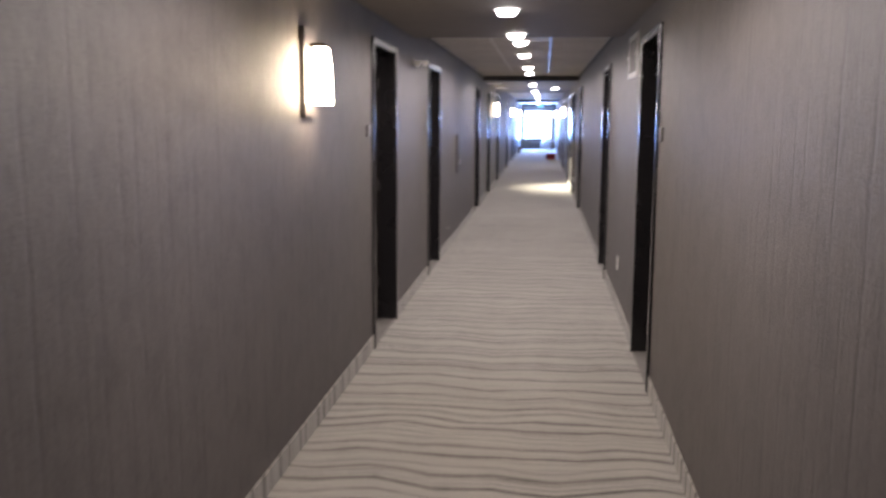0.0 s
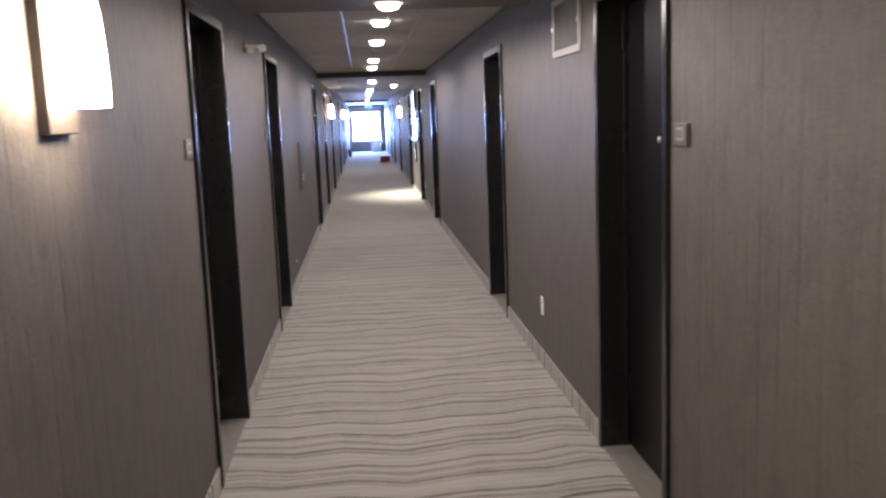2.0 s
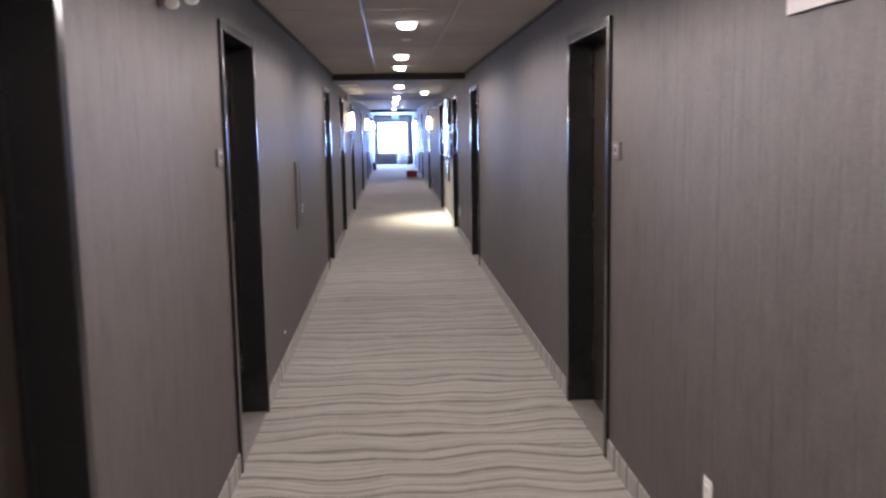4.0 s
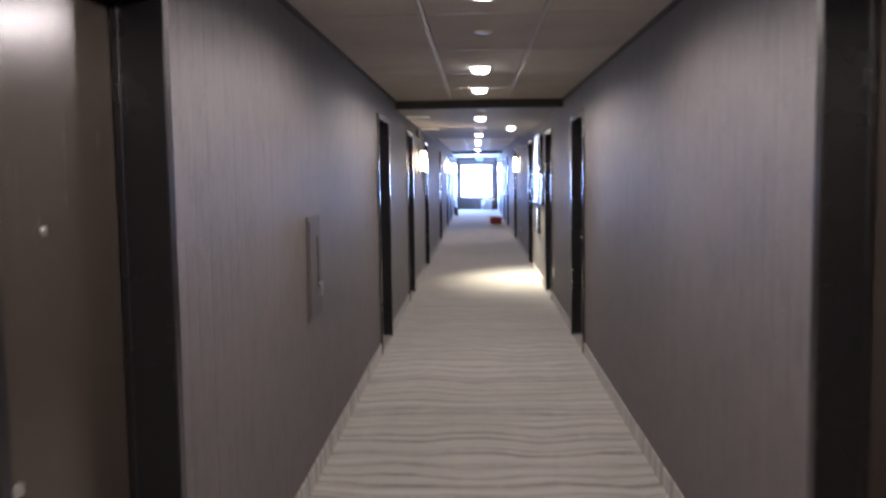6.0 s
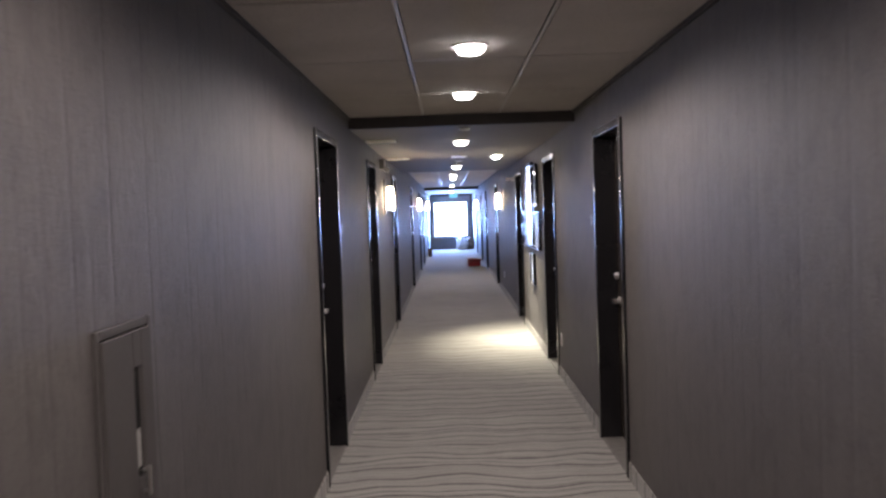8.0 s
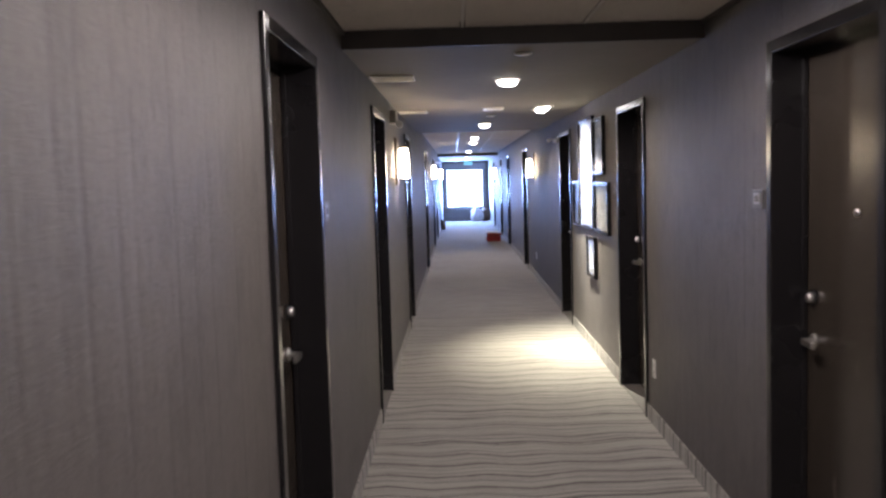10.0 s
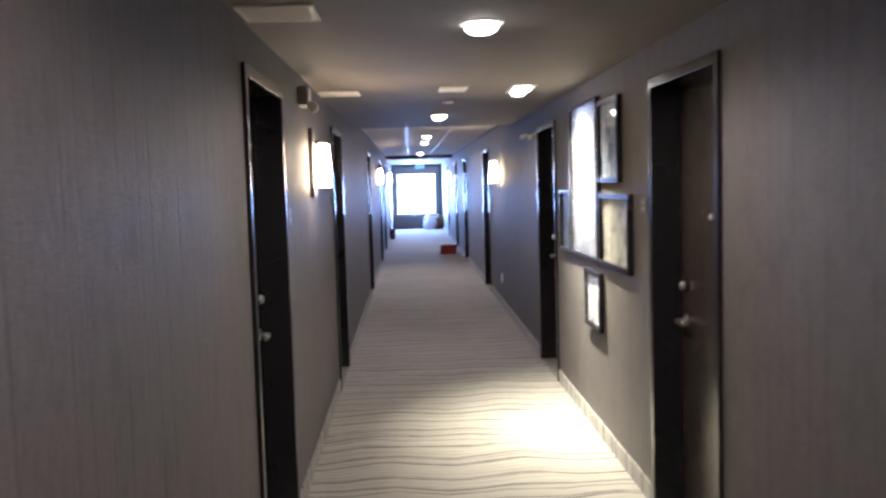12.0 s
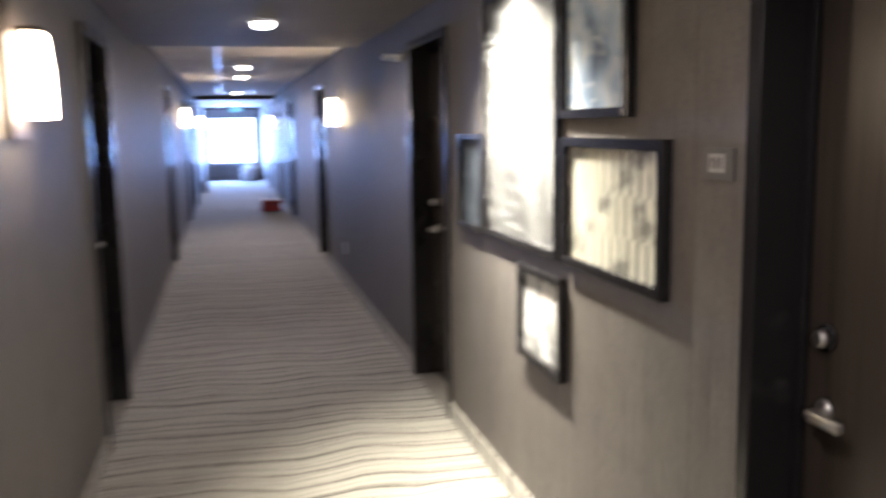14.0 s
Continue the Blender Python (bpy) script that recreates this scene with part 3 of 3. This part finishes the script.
# two-headed accent light over the pictures
acc = thing("recessed_accent_light", (0.49, 19.90, Z_SOFFIT), "two-lamp recessed accent light aimed at the pictures", "accent light")
part("trim_frame", boxes(((-0.085, -0.23, -0.007), (-0.062, 0.23, 0)), ((0.062, -0.23, -0.007), (0.085, 0.23, 0)), ((-0.062, -0.23, -0.007), (0.062, -0.207, 0)), ((-0.062, 0.207, -0.007), (0.062, 0.23, 0)),
                         ((-0.062, -0.010, -0.006), (0.062, 0.010, 0)), bevel=0.002), M_WHITE, acc)
for yy in (-0.135, 0.135):
    b = turned([(0.054, -0.0015), (0.054, -0.012), (0.046, -0.026), (0.028, -0.034), (0.008, -0.036)], "z", 24)
    b.transform(Matrix.Translation((0, yy, 0)))
    part("lamp_face", b, M_LENS, acc, "glowing lamp face")
lamp("accent_lamp", "SPOT", (0.49, 19.765, Z_SOFFIT - 0.055), (1.10, 19.52, 0.75), ACCENT_W * 3.6, HALOGEN, cone=106, blend=1.0, radius=0.035)
lamp("accent_lamp", "SPOT", (0.49, 20.035, Z_SOFFIT - 0.055), (0.84, 19.40, 0.0), ACCENT_W * 1.7, HALOGEN, cone=36, blend=1.0, radius=0.035)


def build_vent(w, l, slats):
    v = thing("ceiling_vent", (0, 0, 0), "flat off-white ceiling air vent with slats", "vent", "ceiling vents")
    part("frame", boxes(((-w / 2, -l / 2, -0.008), (-w / 2 + 0.022, l / 2, 0)), ((w / 2 - 0.022, -l / 2, -0.008), (w / 2, l / 2, 0)), ((-w / 2 + 0.022, -l / 2, -0.008), (w / 2 - 0.022, -l / 2 + 0.022, 0)),
                         ((-w / 2 + 0.022, l / 2 - 0.022, -0.008), (w / 2 - 0.022, l / 2, 0)), bevel=0.002), M_OFFWHITE, v)
    part("backing", boxes(((-w / 2 + 0.02, -l / 2 + 0.02, -0.0015), (w / 2 - 0.02, l / 2 - 0.02, -0.0005))), M_OFFWHITE, v)
    for k in range(slats):
        y = -l / 2 + 0.034 + (l - 0.068) * k / (slats - 1)
        b = boxes(((-w / 2 + 0.022, -0.007, -0.0006), (w / 2 - 0.022, 0.007, 0.0006)))
        b.transform(pose(0, y, -0.005, -14, 0, 0))
        part("slat", b, M_OFFWHITE, v)
    return v


vent = build_vent(0.27, 0.27, 9)
vent.matrix_basis = pose(-0.735, 17.05, Z_SOFFIT)
for y in (3.85, 19.92):
    copy_thing(vent, pose(-0.745, y, Z_SOFFIT))
hatch = thing("ceiling_panel", (0.02, 19.8, Z_SOFFIT), "small flat pale ceiling panel", "panel")
part("plate", boxes(((-0.095, -0.14, -0.006), (0.095, 0.14, 0)), bevel=0.002), M_OFFWHITE, hatch)
part("inner_plate", boxes(((-0.082, -0.127, -0.009), (0.082, 0.127, -0.005)), bevel=0.002), M_OFFWHITE, hatch)


def build_detector():
    d = thing("smoke_detector", (0, 0, 0), "small round off-white smoke detector on the ceiling", "smoke detector", "ceiling detectors")
    part("base", turned([(0.048, 0.0), (0.048, -0.004), (0.044, -0.006)], "z", 24), M_WHITE, d)
    part("dome", turned([(0.038, -0.006), (0.036, -0.009), (0.028, -0.012), (0.010, -0.013)], "z", 24), M_WHITE, d)
    return d


det = build_detector()
det.matrix_basis = pose(0.0, 11.27, Z_TILE - 0.002)
for x, y, z in ((0.02, 16.1, Z_SOFFIT), (0.03, 20.75, Z_SOFFIT), (0.03, 26.1, Z_TILE - 0.002)):
    copy_thing(det, pose(x, y, z))

# exit sign hung in front of the window
ex = thing("exit_sign", (0.09, 43.6, 2.08), "small green-lit exit sign hung from the ceiling", "exit sign")
part("case", boxes(((-0.16, -0.02, 0.0), (0.16, 0.02, 0.13)), bevel=0.004), M_WHITE, ex)
part("lit_face", boxes(((-0.148, -0.024, 0.012), (0.148, -0.020, 0.118))), M_EXIT, ex, "green glowing face")
part("stem", turned([(0.012, 0.13), (0.012, 0.18)], "z", 12), M_WHITE, ex)


# ---- wall fittings ----
def build_sconce(s):
    """Origin on the wall face at mid height; s points from the wall out of it (1: left wall, -1: right wall)."""
    c = thing("wall_sconce", (0, 0, 0), "lit wall sconce, tapered frosted glass on tall metal plate", "wall lamp", "corridor sconces")
    part("back_plate", boxes(((0, -0.098, -0.208), (s * 0.026, 0.098, 0.208)), bevel=0.003), M_NICKEL, c, "tall brushed metal back plate")
    part("arm", boxes(((s * 0.026, -0.012, 0.122), (s * 0.098, 0.012, 0.136)), bevel=0.002), M_BRONZE, c)
    part("cap", turned([(0.030, 0.114), (0.034, 0.117), (0.034, 0.125), (0.012, 0.134)], "z", 24), M_BRONZE, c).matrix_basis = pose(s * 0.080, 0, 0)
    part("shade", turned([(0.066, -0.148), (0.0695, -0.145), (0.0695, -0.09), (0.066, 0.0), (0.060, 0.06), (0.051, 0.105), (0.046, 0.114)], "z", 32, (0.62, 1.70)), M_SHADE, c, "glowing frosted glass shade").matrix_basis = pose(s * 0.080, 0, 0)
    return c


sl = build_sconce(1)
sl.matrix_basis = pose(XL, 3.345, 1.775)
for y in (19.29, 29.95, 38.2):
    copy_thing(sl, pose(XL, y, 1.77))
sr = build_sconce(-1)
sr.matrix_basis = pose(XR, 25.18, 1.75)
copy_thing(sr, pose(XR, 37.9, 1.75))


def build_outlet():
    o = thing("wall_outlet", (0, 0, 0), "white plastic wall outlet low on the wall", "outlet", "wall outlets")
    part("cover", boxes(((0, -0.036, -0.058), (-0.006, 0.036, 0.058)), bevel=0.003), M_WHITE, o)
    for z in (-0.021, 0.021):
        b = boxes(((-0.005, -0.017, z - 0.014), (-0.008, 0.017, z + 0.014)), bevel=0.002)
        k = part("socket", b, M_WHITE, o)
        part("slot", boxes(((-0.0075, -0.008, z - 0.004), (-0.0088, -0.005, z + 0.006)), ((-0.0075, 0.005, z - 0.004), (-0.0088, 0.008, z + 0.006))), M_DARK, k)
    return o


out = build_outlet()
out.matrix_basis = pose(XR, 6.53, 0.385)
for y in (16.91, 25.1):
    copy_thing(out, pose(XR, y, 0.37))

bp = thing("wall_bumper", (XL, 9.70, 0.25), "tiny white round wall bumper low on the wall", "bumper")
part("base", turned([(0.010, 0.0), (0.010, 0.005)], "x", 16), M_WHITE, bp)
part("pad", turned([(0.008, 0.005), (0.007, 0.010), (0.004, 0.012)], "x", 16), M_WHITE, bp)

# access panel high on the right wall
vp = thing("wall_access_panel", (XR, 5.75, 2.01), "greige wall access panel with a pale metal border", "access panel")
part("frame", boxes(((0, -0.30, -0.15), (-0.012, -0.27, 0.15)), ((0, 0.27, -0.15), (-0.012, 0.30, 0.15)), ((0, -0.27, -0.15), (-0.012, 0.27, -0.115)), ((0, -0.27, 0.12), (-0.012, 0.27, 0.15)), bevel=0.002), M_PALE_TRIM, vp, "pale metal border")
panel = part("panel", boxes(((0, -0.268, -0.113), (-0.006, 0.268, 0.118)), bevel=0.002), M_WALL, vp, "panel covered like the wall")
for yy in (-0.285, 0.285):
    part("latch", boxes(((-0.012, yy - 0.008, -0.012), (-0.020, yy + 0.008, 0.012)), bevel=0.003), M_CHROME, vp, "small chrome latch")

# recessed fire extinguisher cabinet on the left wall, its trim just proud of the wallcovering
cab = thing("extinguisher_cabinet", (XL, 10.86, 0.835), "recessed greige steel fire extinguisher cabinet with narrow dark window", "extinguisher cabinet")
cw, ch, cd = 0.168, 0.525, 0.010
part("body", boxes(((0, -cw, 0), (cd, -cw + 0.022, ch)), ((0, cw - 0.022, 0), (cd, cw, ch)), ((0, -cw + 0.022, 0), (cd, cw - 0.022, 0.022)), ((0, -cw + 0.022, ch - 0.022), (cd, cw - 0.022, ch)), bevel=0.003), M_STEEL, cab, "painted steel trim ring")
door = part("cabinet_door", boxes(((0, -cw + 0.024, 0.024), (0.016, 0.028, ch - 0.024)), ((0, 0.082, 0.024), (0.016, cw - 0.024, ch - 0.024)), ((0, 0.028, 0.024), (0.016, 0.082, 0.155)), ((0, 0.028, ch - 0.110), (0.016, 0.082, ch - 0.024)), bevel=0.003), M_STEEL, cab)
part("glass", boxes(((0.002, 0.028, 0.155), (0.006, 0.082, ch - 0.110))), M_DARK, door, "narrow dark glass strip")
# glare on the lower part of the glass, put in as a pale plate
part("label", boxes(((0.006, 0.040, 0.175), (0.0075, 0.074, 0.265)), bevel=0.0005), M_PALE_TRIM, door, "pale patch imitating glare on the glass")
pull = boxes(((0.016, 0.046, 0.118), (0.034, 0.054, 0.126)), ((0.016, 0.046, 0.168), (0.034, 0.054, 0.176)), ((0.028, 0.044, 0.112), (0.036, 0.056, 0.182)), bevel=0.002)
part("pull", pull, M_CHROME, door, "small chrome pull")


def build_emergency(s):
    e = thing("emergency_light", (0, 0, 0), "compact off-white emergency light with a round lamp head", "emergency light", "emergency lights")
    part("housing", boxes(((0, -0.075, -0.055), (s * 0.05, 0.075, 0.055)), bevel=0.007), M_PANEL, e, "grey-beige plastic housing")
    part("front_cover", boxes(((s * 0.05, -0.066, -0.046), (s * 0.058, 0.066, 0.046)), bevel=0.003), M_WHITE, e, "white front cover")
    for y in (-0.042, 0.042):
        part("bracket", boxes(((s * 0.046, y - 0.009, -0.052), (s * 0.074, y + 0.009, -0.036)), bevel=0.002), M_WHITE, e)
        h = turned([(0.014, -0.026), (0.025, -0.016), (0.029, 0.014), (0.029, 0.020)], "y", 20)
        h.transform(Matrix.Translation((s * 0.076, y - 0.012, -0.060)) @ Matrix.Rotation(radians(180), 4, "Z"))
        hd = part("lamp_head", h, M_WHITE, e, "round white lamp head")
        ln = turned([(0.025, 0.0205), (0.025, 0.0225)], "y", 20)
        ln.transform(Matrix.Translation((s * 0.076, y - 0.012, -0.060)) @ Matrix.Rotation(radians(180), 4, "Z"))
        part("lens", ln, M_CHROME, hd)
    return e


def build_remote(s):
    e = thing("emergency_lamp_heads", (0, 0, 0), "pair of small white emergency lamp heads high on the wall", "emergency light", "emergency lights")
    part("wall_plate", turned([(0.034, 0.0), (0.034, s * 0.010), (0.022, s * 0.018)], "x", 20), M_PANEL, e)
    for x, y in ((0.034, 0.045), (0.118, -0.045)):
        part("bracket", boxes(((s * 0.012, min(0, y), -0.007), (s * x, max(0, y), 0.007)), bevel=0.002), M_WHITE, e)
        h = turned([(0.010, -0.028), (0.019, -0.018), (0.023, 0.012), (0.023, 0.018)], "y", 20)
        h.transform(Matrix.Translation((s * x, y, -0.014)) @ Matrix.Rotation(radians(180), 4, "Z"))
        part("lamp_head", h, M_WHITE, e, "round white lamp head")
    return e


em = build_emergency(1)
em.matrix_basis = pose(XL, 18.85, 2.13)
rm = build_remote(1)
rm.matrix_basis = pose(XL, 6.85, 2.04)
copy_thing(rm, pose(XL, 34.2, 2.04))
rm_r = build_remote(-1)
rm_r.matrix_basis = pose(XR, 21.95, 2.03)

# ---- pictures on the right wall ----
A_BIG = art("grey_abstract_print", ((0.30, (0.025, 0.025, 0.025)), (0.5, (0.085, 0.084, 0.082)), (0.70, (0.26, 0.255, 0.25))), (1, 2.2, 1.6), (0, 0, 0), 6.0, 1.2)


def swirl_print():
    """Blue wash with pale branching strokes."""
    m, t, p = material("blue_abstract_print")
    v = mapped(t, (1, 3.6, 2.6), (0.5, 0, 0))
    n = t.nodes.new("ShaderNodeTexNoise")
    n.inputs["Scale"].default_value = 1.0
    n.inputs["Detail"].default_value = 6.0
    n.inputs["Distortion"].default_value = 1.8
    t.links.new(v, n.inputs["Vector"])
    wash = ramp(t, n.outputs["Fac"], (0.30, (0.12, 0.18, 0.31)), (0.46, (0.42, 0.56, 0.78)), (0.62, (0.82, 0.87, 0.92)))
    w = t.nodes.new("ShaderNodeTexVoronoi")
    w.feature = "DISTANCE_TO_EDGE"
    w.inputs["Scale"].default_value = 2.1
    mv = t.nodes.new("ShaderNodeVectorMath")
    mv.operation = "MULTIPLY_ADD"
    t.links.new(n.outputs["Color"], mv.inputs[0])
    mv.inputs[1].default_value = (0.8, 0.8, 0.8)
    t.links.new(v, mv.inputs[2])
    t.links.new(mv.outputs["Vector"], w.inputs["Vector"])
    strokes = ramp(t, w.outputs["Distance"], (0.012, (0.8, 0.8, 0.8)), (0.045, (0, 0, 0)))
    t.links.new(mix(t, strokes, wash, (0.86, 0.88, 0.90)), p.inputs["Base Color"])
    p.inputs["Roughness"].default_value = 0.6
    return m


def barred_print():
    """Cream sheet with rows of upright grey bars and a few dark smudges."""
    m, t, p = material("cream_and_grey_barred_print")
    g = t.nodes.new("ShaderNodeNewGeometry")
    sep = t.nodes.new("ShaderNodeSeparateXYZ")
    t.links.new(g.outputs["Position"], sep.inputs["Vector"])
    row = maths(t, "FLOOR", maths(t, "DIVIDE", sep.outputs["Z"], 0.125))
    shift = maths(t, "MULTIPLY", maths(t, "FRACT", maths(t, "MULTIPLY", row, 0.618)), 0.05)
    ragged = noise_tex(t, mapped(t, (1, 30, 9)), 1.0, 3.0)
    u = maths(t, "FRACT", maths(t, "DIVIDE", maths(t, "ADD", maths(t, "ADD", sep.outputs["Y"], shift), maths(t, "MULTIPLY", ragged, 0.012)), 0.060))
    bars = ramp(t, u, (0.0, (1, 1, 1)), (0.34, (1, 1, 1)), (0.42, (0, 0, 0)), (0.95, (0, 0, 0)))
    cover = ramp(t, noise_tex(t, mapped(t, (1, 3.5, 6)), 1.0, 2.0), (0.30, (0, 0, 0)), (0.42, (1, 1, 1)))
    smudge = ramp(t, noise_tex(t, mapped(t, (1, 5, 7)), 1.0, 5.0), (0.50, (0, 0, 0)), (0.62, (0.75, 0.75, 0.75)))
    paper = ramp(t, noise_tex(t, mapped(t, (1, 9, 5)), 1.0, 4.0), (0.3, (0.66, 0.62, 0.50)), (0.7, (0.82, 0.79, 0.69)))
    col = mix(t, maths(t, "MULTIPLY", bars, maths(t, "MULTIPLY", cover, 0.75)), paper, (0.13, 0.125, 0.11))
    t.links.new(mix(t, smudge, col, (0.07, 0.07, 0.065)), p.inputs["Base Color"])
    p.inputs["Roughness"].default_value = 0.6
    return m


A_BLUE = swirl_print()
A_SLATE = art("dark_slate_print", ((0.32, (0.020, 0.026, 0.038)), (0.5, (0.055, 0.066, 0.088)), (0.68, (0.14, 0.16, 0.20))), (1, 5, 3), (0.4, 0, 0), 5.0, 1.0)
A_STRIPE = barred_print()
A_PALE = art("pale_grey_sketch_print", ((0.36, (0.16, 0.16, 0.16)), (0.48, (0.46, 0.455, 0.44)), (0.62, (0.66, 0.65, 0.63))), (1, 9, 7), (0.3, 0, 0), 5.0, 0.8)


def picture(label, y0, y1, z0, z1, rail, image, wrapped=False):
    p = thing("picture_frame", (XR, (y0 + y1) / 2, (z0 + z1) / 2), label, "picture", "pictures on the wall")
    hy, hz = (y1 - y0) / 2, (z1 - z0) / 2
    d = 0.032
    part("frame", boxes(((0, -hy, -hz), (-d, -hy + rail, hz)), ((0, hy - rail, -hz), (-d, hy, hz)), ((0, -hy + rail, -hz), (-d, hy - rail, -hz + rail)), ((0, -hy + rail, hz - rail), (-d, hy - rail, hz)), bevel=0.003), M_BLACK, p, "black moulded frame")
    part("print", boxes(((-0.004, -hy + rail - 0.002, -hz + rail - 0.002), (-0.010, hy - rail + 0.002, hz - rail + 0.002))), image, p)
    if wrapped:
        bm = bmesh.new()
        ny, nz = 40, 120
        grid = []
        for j in range(nz + 1):
            row = []
            for i in range(ny + 1):
                u, v = (hy - rail + 0.002) * (2 * i / ny - 1), (hz - rail + 0.002) * (2 * j / nz - 1)
                dip = noise.noise((u * 2.2, v * 8.0, 1.7)) * 0.004 + abs(noise.noise((u * 4.0 + v * 3.0, v * 34.0, 5.1))) * 0.0042
                row.append(bm.verts.new((-d + 0.004 + dip, u, v)))
            grid.append(row)
        for j in range(nz):
            for i in range(ny):
                bm.faces.new((grid[j][i], grid[j + 1][i], grid[j + 1][i + 1], grid[j][i + 1])).smooth = True
        w = part("plastic_wrap", bm, M_WRAP, p, "crinkled clear plastic wrap")
    else:
        w = part("glass", boxes(((-0.016, -hy + rail - 0.001, -hz + rail - 0.001), (-0.019, hy - rail + 0.001, hz - rail + 0.001))), M_GLASS, p)
    w.visible_shadow = False
    return p


picture("tall black-framed grey print behind crinkled plastic", 19.16, 20.05, 1.11, 2.12, 0.028, A_BIG, True)
picture("black-framed blue abstract print under glass", 18.62, 19.135, 1.60, 2.08, 0.030, A_BLUE)
picture("narrow black-framed dark blue print under glass", 20.075, 20.49, 1.10, 1.545, 0.026, A_SLATE)
picture("black-framed cream and grey barred print under glass", 18.40, 19.12, 1.11, 1.54, 0.032, A_STRIPE)
picture("small black-framed pale print behind crinkled plastic", 19.12, 19.585, 0.68, 1.05, 0.030, A_PALE, True)

# ---- loose things on the floor ----
rb = thing("red_box", (0.545, 33.66, 0), "low red box with pale lid top and torn pale flap", "box")
part("body", boxes(((-0.17, -0.15, 0), (0.18, 0.15, 0.135)), bevel=0.012), M_RED, rb)
part("lid", boxes(((-0.165, -0.175, 0.150), (0.205, 0.175, 0.205)), bevel=0.016), M_RED, rb)
top = boxes(((-0.20, -0.17, 0.203), (0.20, 0.17, 0.228)), bevel=0.010)
top.transform(Matrix.Rotation(radians(2.5), 4, "Y"))
part("lid_top", top, M_LID, rb, "pale flat lid top")
# shade between body and lid as a dark strip, in the bin's material
part("gap_shade", boxes(((-0.155, -0.14, 0.135), (0.185, 0.14, 0.150))), M_BIN, rb, "dark strip put in for the shade under the lid")
flap = boxes(((-0.235, -0.15, 0.004), (-0.225, 0.12, 0.150)), ((-0.228, -0.16, 0.002), (-0.172, 0.10, 0.014)), bevel=0.004)
flap.transform(Matrix.Translation((-0.01, 0, 0)) @ Matrix.Rotation(radians(14), 4, "Y"))
flap.transform(Matrix.Translation((0.02, 0, -min(v.co.z for v in flap.verts))))
part("end_flap", flap, M_LID, rb, "torn pale end flap")


def sack(name, mat, at, r, h, label, seed):
    bm = bmesh.new()
    bmesh.ops.create_icosphere(bm, subdivisions=4, radius=1.0)
    for v in bm.verts:
        c = v.co.copy()
        lump = 1 + 0.42 * noise.noise(c * 1.6 + Vector((seed, 0, 0))) + 0.16 * noise.noise(c * 4.5 + Vector((0, seed, 0)))
        neck = 1.0 if c.z < 0.45 else 1.0 - 0.75 * (c.z - 0.45) / 0.55
        v.co = (c.x * r * lump * neck, c.y * r * 0.8 * lump * neck, max(0.0, (c.z * 0.5 + 0.42) * h * (0.92 + 0.1 * lump)))
    for f in bm.faces:
        f.smooth = True
    ob = part(name, bm, mat)
    ob.matrix_basis = pose(*at)
    return tagged(ob, label, "sack")


sack("rubbish_bag", M_BAG, (0.37, 44.0, 0), 0.235, 0.60, "full white plastic rubbish bag on the carpet", 1.3)
sack("paper_sack", M_BAG_BROWN, (0.66, 44.15, 0), 0.21, 0.58, "full brown sack under the window", 4.2)

wb = thing("wastebasket", (-0.80, 39.25, 0), "small dark brown wastebasket against the wall", "wastebasket")
part("body", turned([(0.060, 0.0), (0.064, 0.006), (0.082, 0.29), (0.078, 0.29), (0.062, 0.02)], "z", 24), M_BIN, wb)
part("rim", turned([(0.084, 0.285), (0.085, 0.295), (0.079, 0.297), (0.078, 0.288)], "z", 24), M_BIN, wb)
